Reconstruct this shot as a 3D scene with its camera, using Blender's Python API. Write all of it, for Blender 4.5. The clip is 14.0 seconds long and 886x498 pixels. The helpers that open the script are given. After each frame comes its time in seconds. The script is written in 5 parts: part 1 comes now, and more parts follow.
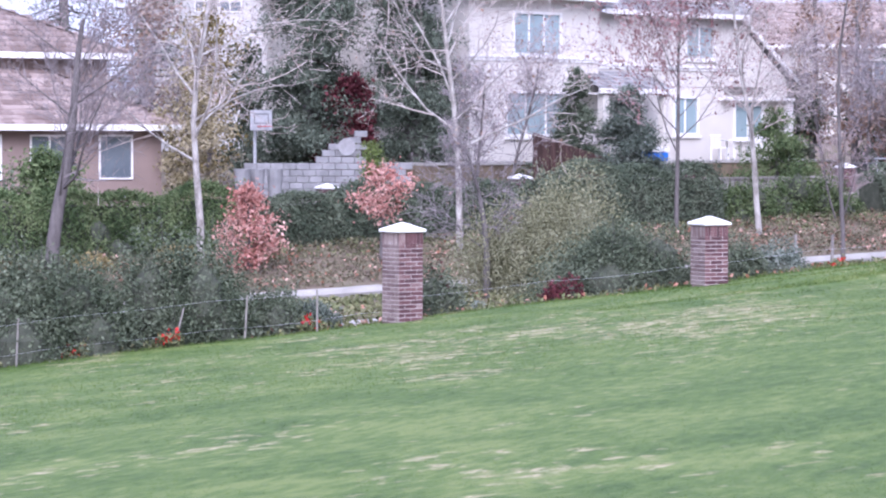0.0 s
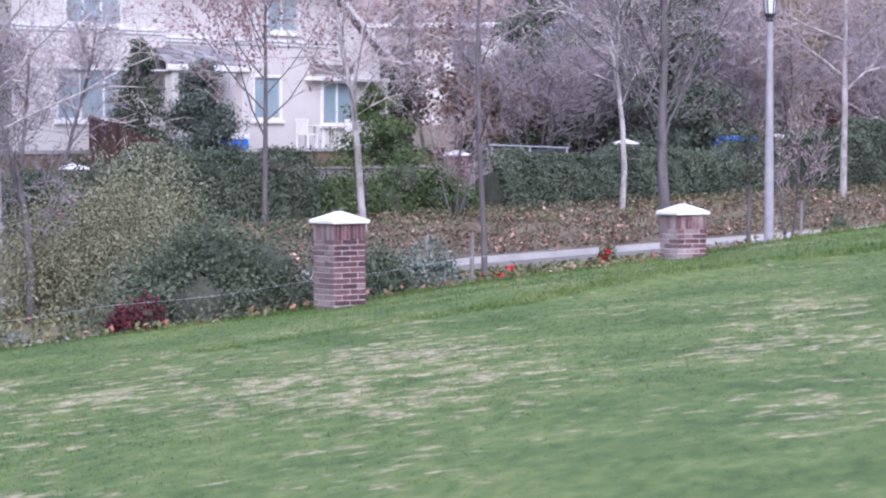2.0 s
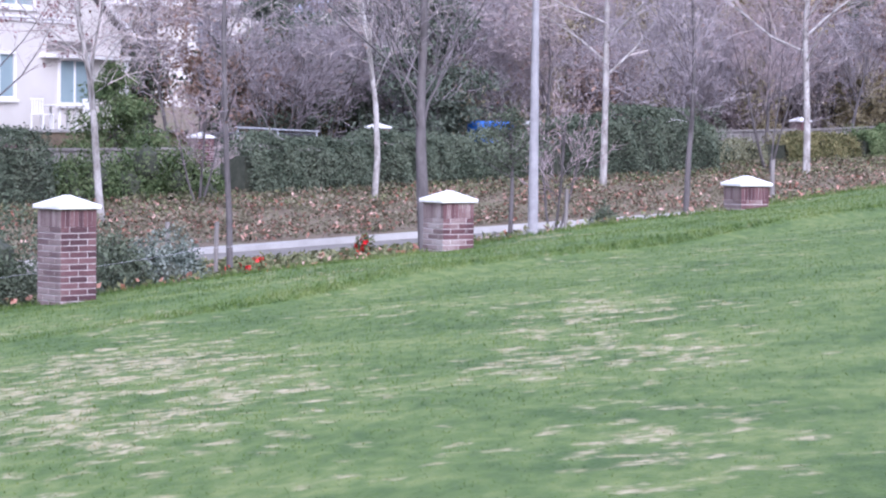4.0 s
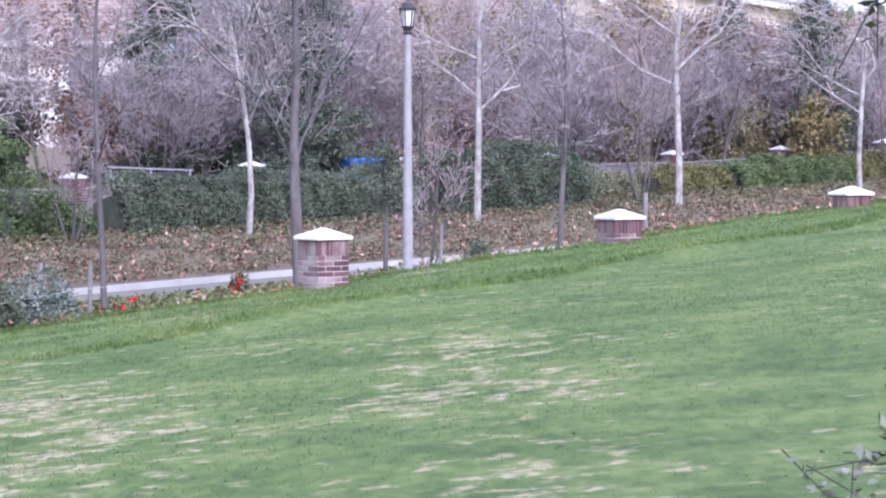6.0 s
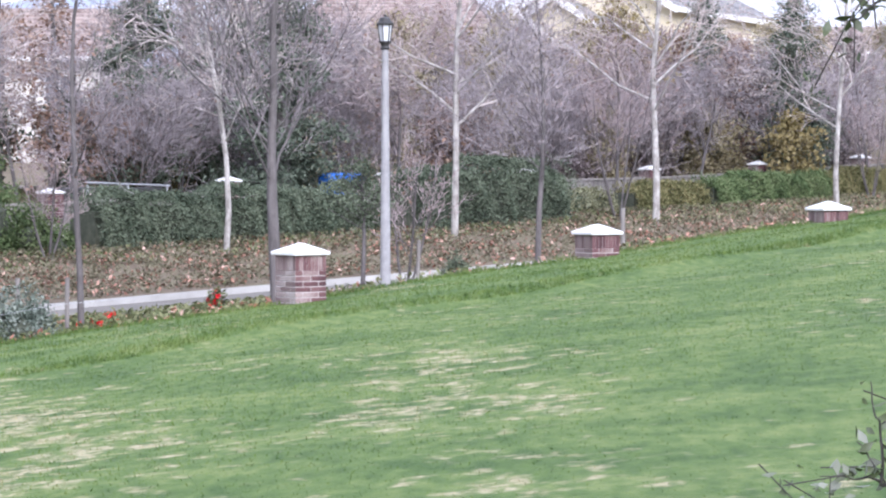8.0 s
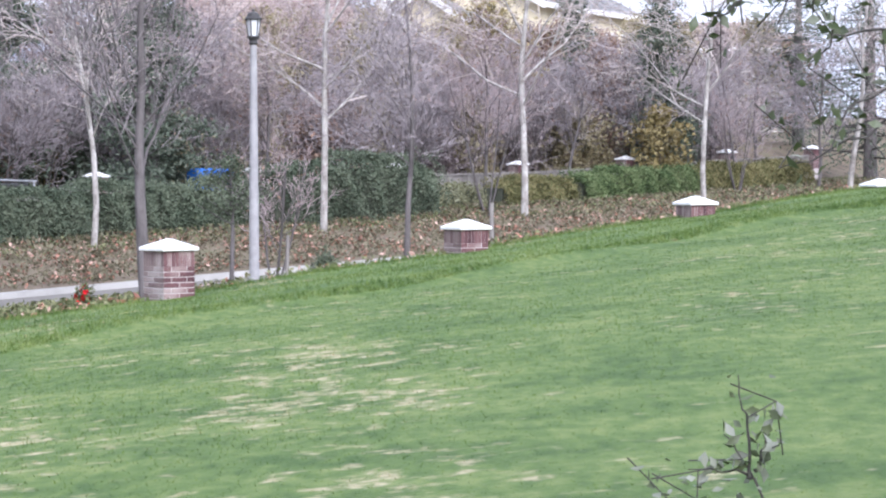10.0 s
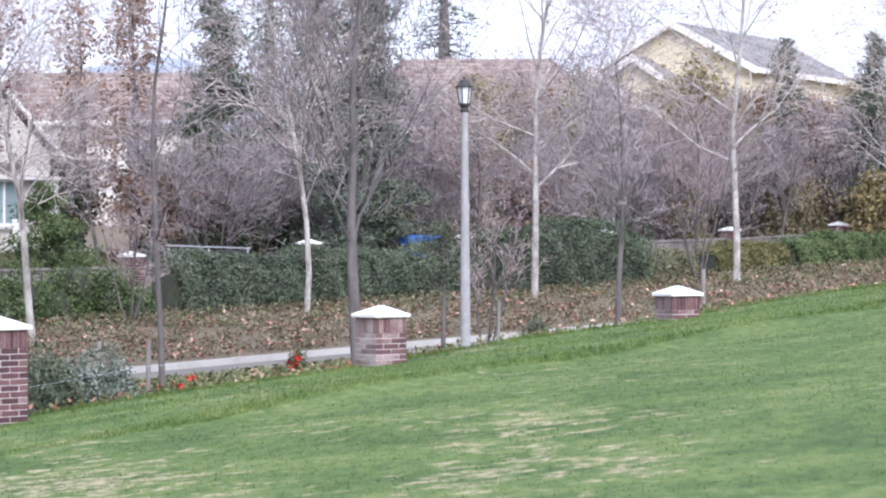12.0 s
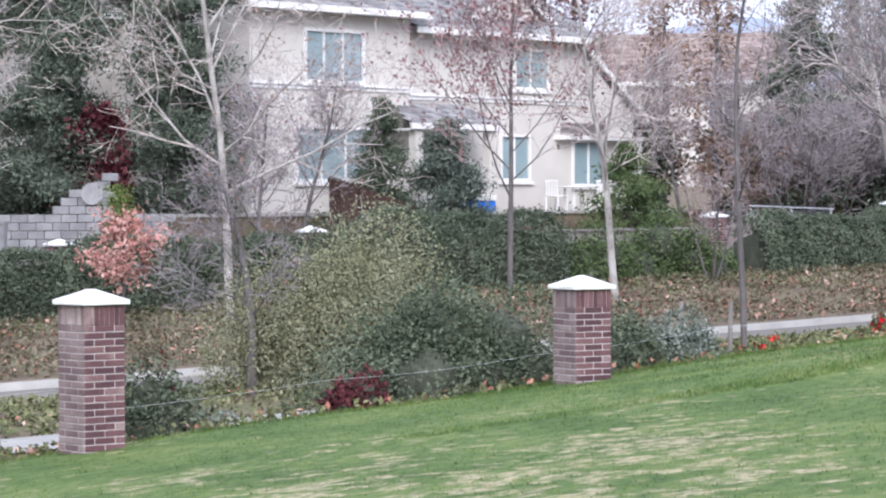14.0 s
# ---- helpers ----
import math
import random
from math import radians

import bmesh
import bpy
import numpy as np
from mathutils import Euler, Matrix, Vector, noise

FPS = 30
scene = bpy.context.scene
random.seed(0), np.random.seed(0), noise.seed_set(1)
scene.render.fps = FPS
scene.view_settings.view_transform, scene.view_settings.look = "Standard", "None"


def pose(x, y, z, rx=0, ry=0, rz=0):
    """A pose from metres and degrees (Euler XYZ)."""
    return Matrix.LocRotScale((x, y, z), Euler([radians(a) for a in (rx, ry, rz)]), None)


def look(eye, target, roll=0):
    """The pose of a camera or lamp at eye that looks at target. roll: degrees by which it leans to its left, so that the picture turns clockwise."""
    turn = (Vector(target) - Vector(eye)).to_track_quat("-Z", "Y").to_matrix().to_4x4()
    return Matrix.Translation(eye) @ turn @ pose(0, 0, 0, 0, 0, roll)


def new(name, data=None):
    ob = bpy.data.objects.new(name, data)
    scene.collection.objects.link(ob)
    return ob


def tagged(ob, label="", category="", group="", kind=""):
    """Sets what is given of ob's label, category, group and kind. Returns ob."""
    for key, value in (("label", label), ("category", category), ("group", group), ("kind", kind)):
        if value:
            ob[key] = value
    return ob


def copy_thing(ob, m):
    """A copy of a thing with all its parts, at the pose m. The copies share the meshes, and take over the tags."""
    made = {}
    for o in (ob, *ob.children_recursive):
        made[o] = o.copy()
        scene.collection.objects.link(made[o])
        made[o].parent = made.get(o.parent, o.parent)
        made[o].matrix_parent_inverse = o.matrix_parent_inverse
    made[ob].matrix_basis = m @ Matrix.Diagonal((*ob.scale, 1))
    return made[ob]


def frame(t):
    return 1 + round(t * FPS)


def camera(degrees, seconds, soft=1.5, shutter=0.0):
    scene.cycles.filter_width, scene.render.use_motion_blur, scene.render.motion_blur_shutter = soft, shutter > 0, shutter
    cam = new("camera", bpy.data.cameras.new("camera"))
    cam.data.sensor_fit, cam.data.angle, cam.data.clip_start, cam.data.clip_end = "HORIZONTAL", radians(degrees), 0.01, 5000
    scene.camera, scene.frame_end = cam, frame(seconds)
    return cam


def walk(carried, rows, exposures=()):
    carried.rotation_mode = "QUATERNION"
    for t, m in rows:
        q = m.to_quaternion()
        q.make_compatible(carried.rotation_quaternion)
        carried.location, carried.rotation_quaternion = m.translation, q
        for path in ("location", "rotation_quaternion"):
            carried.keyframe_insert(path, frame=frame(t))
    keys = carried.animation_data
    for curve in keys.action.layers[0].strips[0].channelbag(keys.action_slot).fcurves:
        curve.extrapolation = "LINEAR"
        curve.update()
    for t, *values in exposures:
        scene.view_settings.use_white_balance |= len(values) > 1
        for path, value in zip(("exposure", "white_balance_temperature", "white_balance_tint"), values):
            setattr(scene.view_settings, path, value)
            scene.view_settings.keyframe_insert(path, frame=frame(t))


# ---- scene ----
cam = camera(18.61, 14.0, soft=2.2)
walk(cam, [
    (0.0, pose(4.709, -16.449, 0.570, 87.550, 0, 19.304) @ pose(0, 0, 0, 0, 0, 0.112)),
    (0.5, pose(4.578, -17.683, 0.642, 87.746, 0, 17.077) @ pose(0, 0, 0, 0, 0, 0.105)),
    (1.0, pose(3.381, -13.360, 0.438, 87.807, 0, 15.823) @ pose(0, 0, 0, 0, 0, -0.141)),
    (1.5, pose(0.756, -3.688, 0.130, 87.216, 0, 13.451) @ pose(0, 0, 0, 0, 0, -0.136)),
    (2.0, pose(0.578, -3.503, 0.111, 87.543, 0, 9.901) @ pose(0, 0, 0, 0, 0, -0.036)),
    (2.5, pose(0.543, -3.808, 0.128, 87.125, 0, 7.955) @ pose(0, 0, 0, 0, 0, 0.018)),
    (3.0, pose(0.336, -2.714, 0.070, 86.861, 0, 8.087) @ pose(0, 0, 0, 0, 0, 0.009)),
    (3.5, pose(0.000, 0.000, 0.000, 86.775, 0, 6.641) @ pose(0, 0, 0, 0, 0, 0.252)),
    (4.0, pose(0.000, 0.000, 0.000, 87.295, 0, 4.479) @ pose(0, 0, 0, 0, 0, 0.656)),
    (4.2, pose(0.000, 0.000, 0.000, 87.313, 0, 4.506) @ pose(0, 0, 0, 0, 0, 0.442)),
    (6.3, pose(0.000, 0.000, 0.000, 88.206, 0, 1.538) @ pose(0, 0, 0, 0, 0, 0.105)),
    (6.5, pose(0.000, 0.000, 0.000, 88.273, 0, 1.561) @ pose(0, 0, 0, 0, 0, 0.298)),
    (7.0, pose(0.000, 0.000, 0.000, 88.449, 0, 1.828) @ pose(0, 0, 0, 0, 0, -0.160)),
    (7.5, pose(0.000, 0.000, 0.000, 88.434, 0, 2.161) @ pose(0, 0, 0, 0, 0, -0.033)),
    (8.0, pose(0.000, 0.000, 0.000, 88.404, 0, 1.357) @ pose(0, 0, 0, 0, 0, -0.038)),
    (8.5, pose(0.000, 0.000, 0.000, 88.449, 0, 0.691) @ pose(0, 0, 0, 0, 0, -0.025)),
    (9.0, pose(0.000, 0.000, 0.000, 88.401, 0, 0.000) @ pose(0, 0, 0, 0, 0, 0.201)),
    (9.2, pose(0.000, 0.000, 0.000, 88.265, 0, -0.741) @ pose(0, 0, 0, 0, 0, 0.127)),
    (11.3, pose(0.000, 0.000, 0.000, 88.893, 0, -1.629) @ pose(0, 0, 0, 0, 0, -0.184)),
    (11.5, pose(0.000, 0.000, 0.000, 89.350, 0, -0.386) @ pose(0, 0, 0, 0, 0, -0.679)),
    (12.0, pose(0.000, 0.000, 0.000, 89.722, 0, 3.048) @ pose(0, 0, 0, 0, 0, -0.250)),
    (12.5, pose(0.000, 0.000, 0.000, 89.580, 0, 6.652) @ pose(0, 0, 0, 0, 0, -0.156)),
    (13.0, pose(0.000, 0.000, 0.000, 89.291, 0, 8.151) @ pose(0, 0, 0, 0, 0, -0.106)),
    (13.5, pose(0.000, 0.000, 0.000, 89.304, 0, 11.174) @ pose(0, 0, 0, 0, 0, -0.406)),
    (14.0, pose(0.000, 0.000, 0.000, 88.932, 0, 15.344) @ pose(0, 0, 0, 0, 0, -0.210)),
], exposures=[(0.0, 0.97, 5450, 29), (1.0, 0.78, 5450, 29), (2.5, 0.66, 5450, 28), (3.5, 0.84, 5430, 27), (4.2, 0.89, 5400, 27), (6.4, 0.95, 5400, 28), (7.2, 0.97, 5620, 22), (9.2, 0.99, 5750, 16), (14.0, 0.74, 5850, 15)])

# ---- light: a bright, even overcast sky ----
world = bpy.data.worlds.new("overcast_sky")
scene.world = world
world.use_nodes = True
wn, wl = world.node_tree.nodes, world.node_tree.links
sky = wn.new("ShaderNodeTexSky")
sky.sky_type, sky.sun_disc = "NISHITA", False
sky.sun_elevation, sky.sun_rotation = radians(36), radians(161)
sky.air_density, sky.dust_density, sky.ozone_density = 1.0, 6.0, 1.0
cloud = wn.new("ShaderNodeMix")
cloud.data_type = "RGBA"
cloud.inputs[0].default_value = 0.8
cloud.inputs[7].default_value = (9.0, 9.5, 10.8, 1)
wl.new(sky.outputs[0], cloud.inputs[6])
wl.new(cloud.outputs[2], wn["Background"].inputs[0])
wn["Background"].inputs[1].default_value = 0.094
sun = new("sun", bpy.data.lights.new("sun", "SUN"))
sun.data.energy, sun.data.angle, sun.data.color = 2.3, radians(40), (1.0, 0.97, 0.93)
sun.matrix_world = look((0, 0, 20), (-9, 26, 0))

# ---- the plan: u runs along the road, v across it, away from the lawn ----
TURN = 51.8
CU, SU = math.cos(radians(TURN)), math.sin(radians(TURN))


def xy(u, v):
    return u * CU - v * SU, u * SU + v * CU


def step(a, b, x):
    k = np.clip((x - a) / (b - a), 0, 1)
    return k * k * (3 - 2 * k)


def road_z(u):
    return -3.2 + 0.028 * (np.clip(u, -60, 140) - 26)


def lip(u, v):
    """The low swell of rougher grass along the top of the lawn."""
    w = v + 0.25 * np.sin(u * 0.5)
    return 0.10 * step(19.3, 19.75, w) * (1 - step(20.0, 24.0, w)) * step(12, 22, u)


def lawn_z(u, v):
    uu, vv = np.clip(u, -80, 70), np.clip(v, -90, 40)
    return -1.65 + 0.0664 * uu - 0.0739 * vv + 0.018 * np.sin(uu * 0.9 + vv * 0.4) * np.sin(vv * 0.7) + lip(u, v)


def ground_z(u, v):
    """The height of the ground: lawn, slope, pavement, verge, road, bank and the gardens behind it."""
    u, v = np.asarray(u, float), np.asarray(v, float)
    r = road_z(u)
    z = lawn_z(u, v)
    z = z + (r + 0.3 - z) * step(24.3, 29.6, v)
    z = z + (r + 0.30 + 0.1 * np.sin((v - 32) * 0.66) - z) * step(31.8, 32.3, v)
    z = z + (r - 0.0 - z) * step(36.4, 36.7, v)
    z = z + (r + 0.16 - z) * step(42.0, 42.1, v)
    z = z + (r + 0.72 - z) * step(42.1, 51.0, v)
    z = z + (r + 1.0 + 0.012 * np.maximum(u - 10, 0) - z) * step(53, 58, v)
    z = z + 0.06 * np.maximum(v - 72, 0) ** 0.9 * (v > 72)
    return z


def gz(u, v):
    return float(ground_z(u, v))


def row_u(az, v):
    """u of the place that lies at an azimuth on the line v."""
    k = math.tan(radians(az))
    return v * (SU + k * CU) / (CU - k * SU)


def place(u, v, dz=0.0, turn=0.0):
    x, y = xy(u, v)
    return pose(x, y, gz(u, v) + dz, 0, 0, TURN + turn)


def far(az, d):
    """u and v of a place at an azimuth and distance from the start of the lawn."""
    x, y = d * math.sin(radians(az)), d * math.cos(radians(az))
    return x * CU + y * SU, -x * SU + y * CU


# ---- materials ----
def surface(name, colours, scale=4.0, rough=0.8, bump=0.15, detail=6.0, fine=40.0, metal=0.0, island=0.0, objrand=0.0, stretch=(1, 1, 1), stops=None, spec=0.3):
    """Colours laid out by two scales of noise, a little relief, and a change from piece to piece."""
    m = bpy.data.materials.new(name)
    m.use_nodes = True
    n, l = m.node_tree.nodes, m.node_tree.links
    b = n["Principled BSDF"]
    b.inputs["Roughness"].default_value, b.inputs["Metallic"].default_value = rough, metal
    b.inputs["Specular IOR Level"].default_value = spec
    geo = n.new("ShaderNodeNewGeometry")
    mp = n.new("ShaderNodeMapping")
    mp.inputs["Scale"].default_value = stretch
    l.new(geo.outputs["Position"], mp.inputs["Vector"])
    a, f = n.new("ShaderNodeTexNoise"), n.new("ShaderNodeTexNoise")
    a.inputs["Scale"].default_value, a.inputs["Detail"].default_value = scale, detail
    f.inputs["Scale"].default_value, f.inputs["Detail"].default_value = fine, 3
    l.new(mp.outputs[0], a.inputs["Vector"]), l.new(mp.outputs[0], f.inputs["Vector"])
    s = n.new("ShaderNodeMath")
    s.operation = "MULTIPLY_ADD"
    s.inputs[1].default_value, s.inputs[2].default_value = 0.35, -0.175
    l.new(f.outputs[0], s.inputs[0])
    t = n.new("ShaderNodeMath")
    t.operation = "ADD"
    l.new(a.outputs[0], t.inputs[0]), l.new(s.outputs[0], t.inputs[1])
    last = t.outputs[0]
    for amount, out in ((island, geo.outputs["Random Per Island"]), (objrand, None)):
        if amount:
            if out is None:
                out = n.new("ShaderNodeObjectInfo").outputs["Random"]
            k = n.new("ShaderNodeMath")
            k.operation = "MULTIPLY_ADD"
            k.inputs[1].default_value, k.inputs[2].default_value = amount, -amount / 2
            l.new(out, k.inputs[0])
            j = n.new("ShaderNodeMath")
            j.operation = "ADD"
            l.new(last, j.inputs[0]), l.new(k.outputs[0], j.inputs[1])
            last = j.outputs[0]
    ramp = n.new("ShaderNodeValToRGB")
    stops = stops or [0.3 + 0.4 * i / max(1, len(colours) - 1) for i in range(len(colours))]
    while len(ramp.color_ramp.elements) < len(colours):
        ramp.color_ramp.elements.new(0.5)
    for e, p, c in zip(ramp.color_ramp.elements, stops, colours):
        e.position, e.color = p, (*c, 1)
    l.new(last, ramp.inputs[0])
    l.new(ramp.outputs[0], b.inputs["Base Color"])
    if bump:
        h = n.new("ShaderNodeBump")
        h.inputs["Strength"].default_value, h.inputs["Distance"].default_value = bump, 0.02
        l.new(t.outputs[0], h.inputs["Height"])
        l.new(h.outputs[0], b.inputs["Normal"])
    return m


def lawn_material():
    """Mown grass with straw-coloured dead patches; the same on soil and blades."""
    m = bpy.data.materials.new("mown_grass")
    m.use_nodes = True
    n, l = m.node_tree.nodes, m.node_tree.links
    b = n["Principled BSDF"]
    b.inputs["Roughness"].default_value, b.inputs["Specular IOR Level"].default_value = 0.75, 0.2
    geo = n.new("ShaderNodeNewGeometry")

    def noise_of(scale, detail, stretch=(1, 1, 1), turn=0.0):
        mp = n.new("ShaderNodeMapping")
        mp.inputs["Scale"].default_value, mp.inputs["Rotation"].default_value = stretch, (0, 0, turn)
        l.new(geo.outputs["Position"], mp.inputs["Vector"])
        t = n.new("ShaderNodeTexNoise")
        t.inputs["Scale"].default_value, t.inputs["Detail"].default_value = scale, detail
        l.new(mp.outputs[0], t.inputs["Vector"])
        return t.outputs[0]

    def ramp(value, *rows):
        r = n.new("ShaderNodeValToRGB")
        while len(r.color_ramp.elements) < len(rows):
            r.color_ramp.elements.new(0.5)
        for e, (p, c) in zip(r.color_ramp.elements, rows):
            e.position, e.color = p, (*c, 1)
        l.new(value, r.inputs[0])
        return r.outputs[0]

    def maths(op, a, k):
        q = n.new("ShaderNodeMath")
        q.operation = op
        l.new(a, q.inputs[0])
        if isinstance(k, float):
            q.inputs[1].default_value = k
        else:
            l.new(k, q.inputs[1])
        return q.outputs[0]

    def mix(fac, a, c):
        q = n.new("ShaderNodeMix")
        q.data_type = "RGBA"
        l.new(fac, q.inputs[0]), l.new(a, q.inputs[6]), l.new(c, q.inputs[7])
        return q.outputs[2]

    green = ramp(maths("ADD", maths("MULTIPLY", noise_of(0.8, 6), 0.5), maths("MULTIPLY", noise_of(7.0, 7, (1.2, 0.5, 1), 0.15), 0.5)),
                 (0.38, (0.044, 0.082, 0.017)), (0.5, (0.078, 0.122, 0.028)), (0.62, (0.128, 0.166, 0.048)))
    straw = ramp(noise_of(9.0, 4), (0.35, (0.235, 0.212, 0.11)), (0.65, (0.40, 0.345, 0.225)))
    # the worn part of the lawn
    d = n.new("ShaderNodeVectorMath")
    d.operation = "DISTANCE"
    l.new(geo.outputs["Position"], d.inputs[0])
    d.inputs[1].default_value = (*xy(10.8, 14.4), -1.9)
    worn = ramp(maths("DIVIDE", d.outputs["Value"], 8.5), (0.0, (0.115, 0.115, 0.115)), (1.0, (0, 0, 0)))
    patch = maths("ADD", maths("MULTIPLY", noise_of(0.42, 3, (1.2, 0.7, 1), 0.2), 0.42), maths("MULTIPLY", noise_of(3.6, 8, (1.05, 0.95, 1), 0.15), 0.58))
    q = n.new("ShaderNodeSeparateColor")
    l.new(worn, q.inputs[0])
    patch = maths("ADD", patch, q.outputs[0])
    bare = ramp(patch, (0.578, (0, 0, 0)), (0.65, (0.88, 0.88, 0.88)))
    fac = n.new("ShaderNodeSeparateColor")
    l.new(bare, fac.inputs[0])
    fleck = maths("MULTIPLY", fac.outputs[0], ramp(noise_of(11.0, 6, (1.2, 0.5, 1), 0.15), (0.40, (0.22, 0.22, 0.22)), (0.55, (1, 1, 1))))
    out = mix(fleck, green, straw)
    shade = n.new("ShaderNodeMapRange")
    shade.inputs["To Min"].default_value, shade.inputs["To Max"].default_value = 0.8, 1.38
    l.new(geo.outputs["Random Per Island"], shade.inputs["Value"])
    tone = n.new("ShaderNodeVectorMath")
    tone.operation = "SCALE"
    l.new(out, tone.inputs[0]), l.new(shade.outputs[0], tone.inputs["Scale"])
    out = tone.outputs[0]
    l.new(out, b.inputs["Base Color"])
    h = n.new("ShaderNodeBump")
    h.inputs["Strength"].default_value, h.inputs["Distance"].default_value = 0.5, 0.03
    l.new(noise_of(30.0, 4), h.inputs["Height"])
    l.new(h.outputs[0], b.inputs["Normal"])
    return m


def leaves_of(name, a, c, d, rough=0.75, spec=0.12):
    return surface(name, [a, c, d], scale=1.2, rough=rough, bump=0, fine=25, island=0.42, spec=spec)


M = {}
M["grass"] = lawn_material()
M["soil"] = surface("garden_soil", [(0.10, 0.08, 0.055), (0.18, 0.14, 0.10), (0.13, 0.13, 0.07)], 1.2, 0.95, 0.6, fine=18)
M["road"] = surface("pale_asphalt", [(0.155, 0.143, 0.125), (0.215, 0.198, 0.175)], 0.8, 0.8, 0.2, fine=60, spec=0.2)
M["concrete"] = surface("pavement_concrete", [(0.29, 0.28, 0.26), (0.40, 0.385, 0.36)], 1.5, 0.8, 0.2, fine=30)
M["mortar"] = surface("mortar", [(0.43, 0.38, 0.375), (0.60, 0.55, 0.535)], 12, 0.95, 0.4)
M["brick"] = surface("red_brick", [(0.078, 0.040, 0.046), (0.125, 0.062, 0.067), (0.175, 0.098, 0.10), (0.33, 0.26, 0.25)], 2.2, 0.85, 0.5, fine=60, objrand=0.5, stops=[0.28, 0.46, 0.66, 0.88])
M["cap"] = surface("white_cast_cap", [(0.66, 0.65, 0.64), (0.84, 0.83, 0.81)], 7, 0.7, 0.2)
M["white_bark"] = surface("pale_bark", [(0.18, 0.165, 0.15), (0.35, 0.33, 0.305), (0.49, 0.47, 0.445)], 5, 0.9, 0.5, fine=24, stretch=(1, 1, 0.5))
M["grey_bark"] = surface("grey_bark", [(0.085, 0.077, 0.075), (0.155, 0.14, 0.137)], 8, 0.95, 0.6, stretch=(1, 1, 0.3))
M["twig"] = surface("grey_twig", [(0.24, 0.21, 0.22), (0.37, 0.33, 0.34)], 3, 0.9, 0, island=0.4)
M["dark_twig"] = surface("dark_twig", [(0.15, 0.132, 0.135), (0.25, 0.222, 0.228)], 3, 0.9, 0, island=0.4)
M["pale_twig"] = surface("pale_twig", [(0.33, 0.28, 0.26), (0.54, 0.48, 0.45)], 3, 0.9, 0, island=0.4)
M["red_twig"] = surface("red_twig", [(0.27, 0.215, 0.215), (0.41, 0.335, 0.33)], 3, 0.9, 0, island=0.4)
M["hedge"] = leaves_of("dark_hedge_leaf", (0.058, 0.078, 0.052), (0.092, 0.116, 0.078), (0.150, 0.175, 0.122))
M["hedge_light"] = leaves_of("light_hedge_leaf", (0.055, 0.088, 0.036), (0.100, 0.142, 0.060), (0.172, 0.212, 0.100))
M["hedge_gold"] = leaves_of("golden_hedge_leaf", (0.085, 0.088, 0.038), (0.155, 0.152, 0.068), (0.26, 0.235, 0.115))
M["shrub"] = leaves_of("grey_green_leaf", (0.056, 0.074, 0.047), (0.094, 0.116, 0.074), (0.160, 0.185, 0.128))
M["olive"] = leaves_of("olive_leaf", (0.150, 0.152, 0.084), (0.218, 0.222, 0.132), (0.295, 0.300, 0.200))
M["silver"] = leaves_of("silver_leaf", (0.072, 0.095, 0.074), (0.14, 0.17, 0.138), (0.23, 0.26, 0.22))
M["conifer"] = leaves_of("conifer_needle", (0.065, 0.084, 0.062), (0.104, 0.130, 0.095), (0.165, 0.190, 0.145))
M["rust"] = leaves_of("rust_leaf", (0.17, 0.105, 0.08), (0.27, 0.175, 0.13), (0.34, 0.255, 0.20))
M["gold"] = leaves_of("golden_leaf", (0.16, 0.13, 0.05), (0.25, 0.20, 0.09), (0.32, 0.27, 0.14))
M["pink_leaf"] = leaves_of("pink_leaf", (0.33, 0.14, 0.115), (0.46, 0.235, 0.20), (0.56, 0.36, 0.31))
M["dark_pink"] = leaves_of("dull_pink_leaf", (0.17, 0.075, 0.08), (0.27, 0.14, 0.14), (0.36, 0.22, 0.21))
M["dark_red"] = leaves_of("dark_red_leaf", (0.045, 0.012, 0.016), (0.085, 0.022, 0.028), (0.15, 0.05, 0.055))
M["red_flower"] = leaves_of("red_petal", (0.35, 0.008, 0.014), (0.55, 0.018, 0.022), (0.68, 0.06, 0.05))
M["litter"] = leaves_of("fallen_leaf", (0.27, 0.115, 0.075), (0.45, 0.235, 0.175), (0.62, 0.43, 0.36), rough=0.7)
M["litter_dark"] = leaves_of("damp_fallen_leaf", (0.15, 0.075, 0.055), (0.26, 0.145, 0.11), (0.39, 0.265, 0.215))
M["bank_leaf"] = leaves_of("bank_cover_leaf", (0.095, 0.085, 0.055), (0.155, 0.140, 0.092), (0.220, 0.200, 0.142))
M["olive_tree"] = leaves_of("olive_brown_leaf", (0.20, 0.17, 0.09), (0.285, 0.245, 0.145), (0.38, 0.335, 0.225))
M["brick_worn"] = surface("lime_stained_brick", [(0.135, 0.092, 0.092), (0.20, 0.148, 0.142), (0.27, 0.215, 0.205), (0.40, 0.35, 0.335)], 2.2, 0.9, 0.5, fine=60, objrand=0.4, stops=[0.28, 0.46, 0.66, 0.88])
M["mauve"] = leaves_of("mauve_brown_leaf", (0.20, 0.16, 0.16), (0.28, 0.235, 0.23), (0.37, 0.32, 0.315))
M["lime"] = leaves_of("bright_cypress_leaf", (0.085, 0.12, 0.03), (0.13, 0.18, 0.05), (0.19, 0.24, 0.08))
M["ivy"] = leaves_of("ground_cover_leaf", (0.07, 0.082, 0.038), (0.135, 0.15, 0.07), (0.22, 0.22, 0.12))
# filler added inside foliage; its dark tone stands in for the shaded interior
M["core"] = surface("dark_filler", [(0.05, 0.058, 0.042), (0.09, 0.098, 0.072)], 6, 1.0, 0.3)
M["core_light"] = surface("olive_filler", [(0.09, 0.09, 0.05), (0.17, 0.16, 0.10)], 6, 1.0, 0.3)
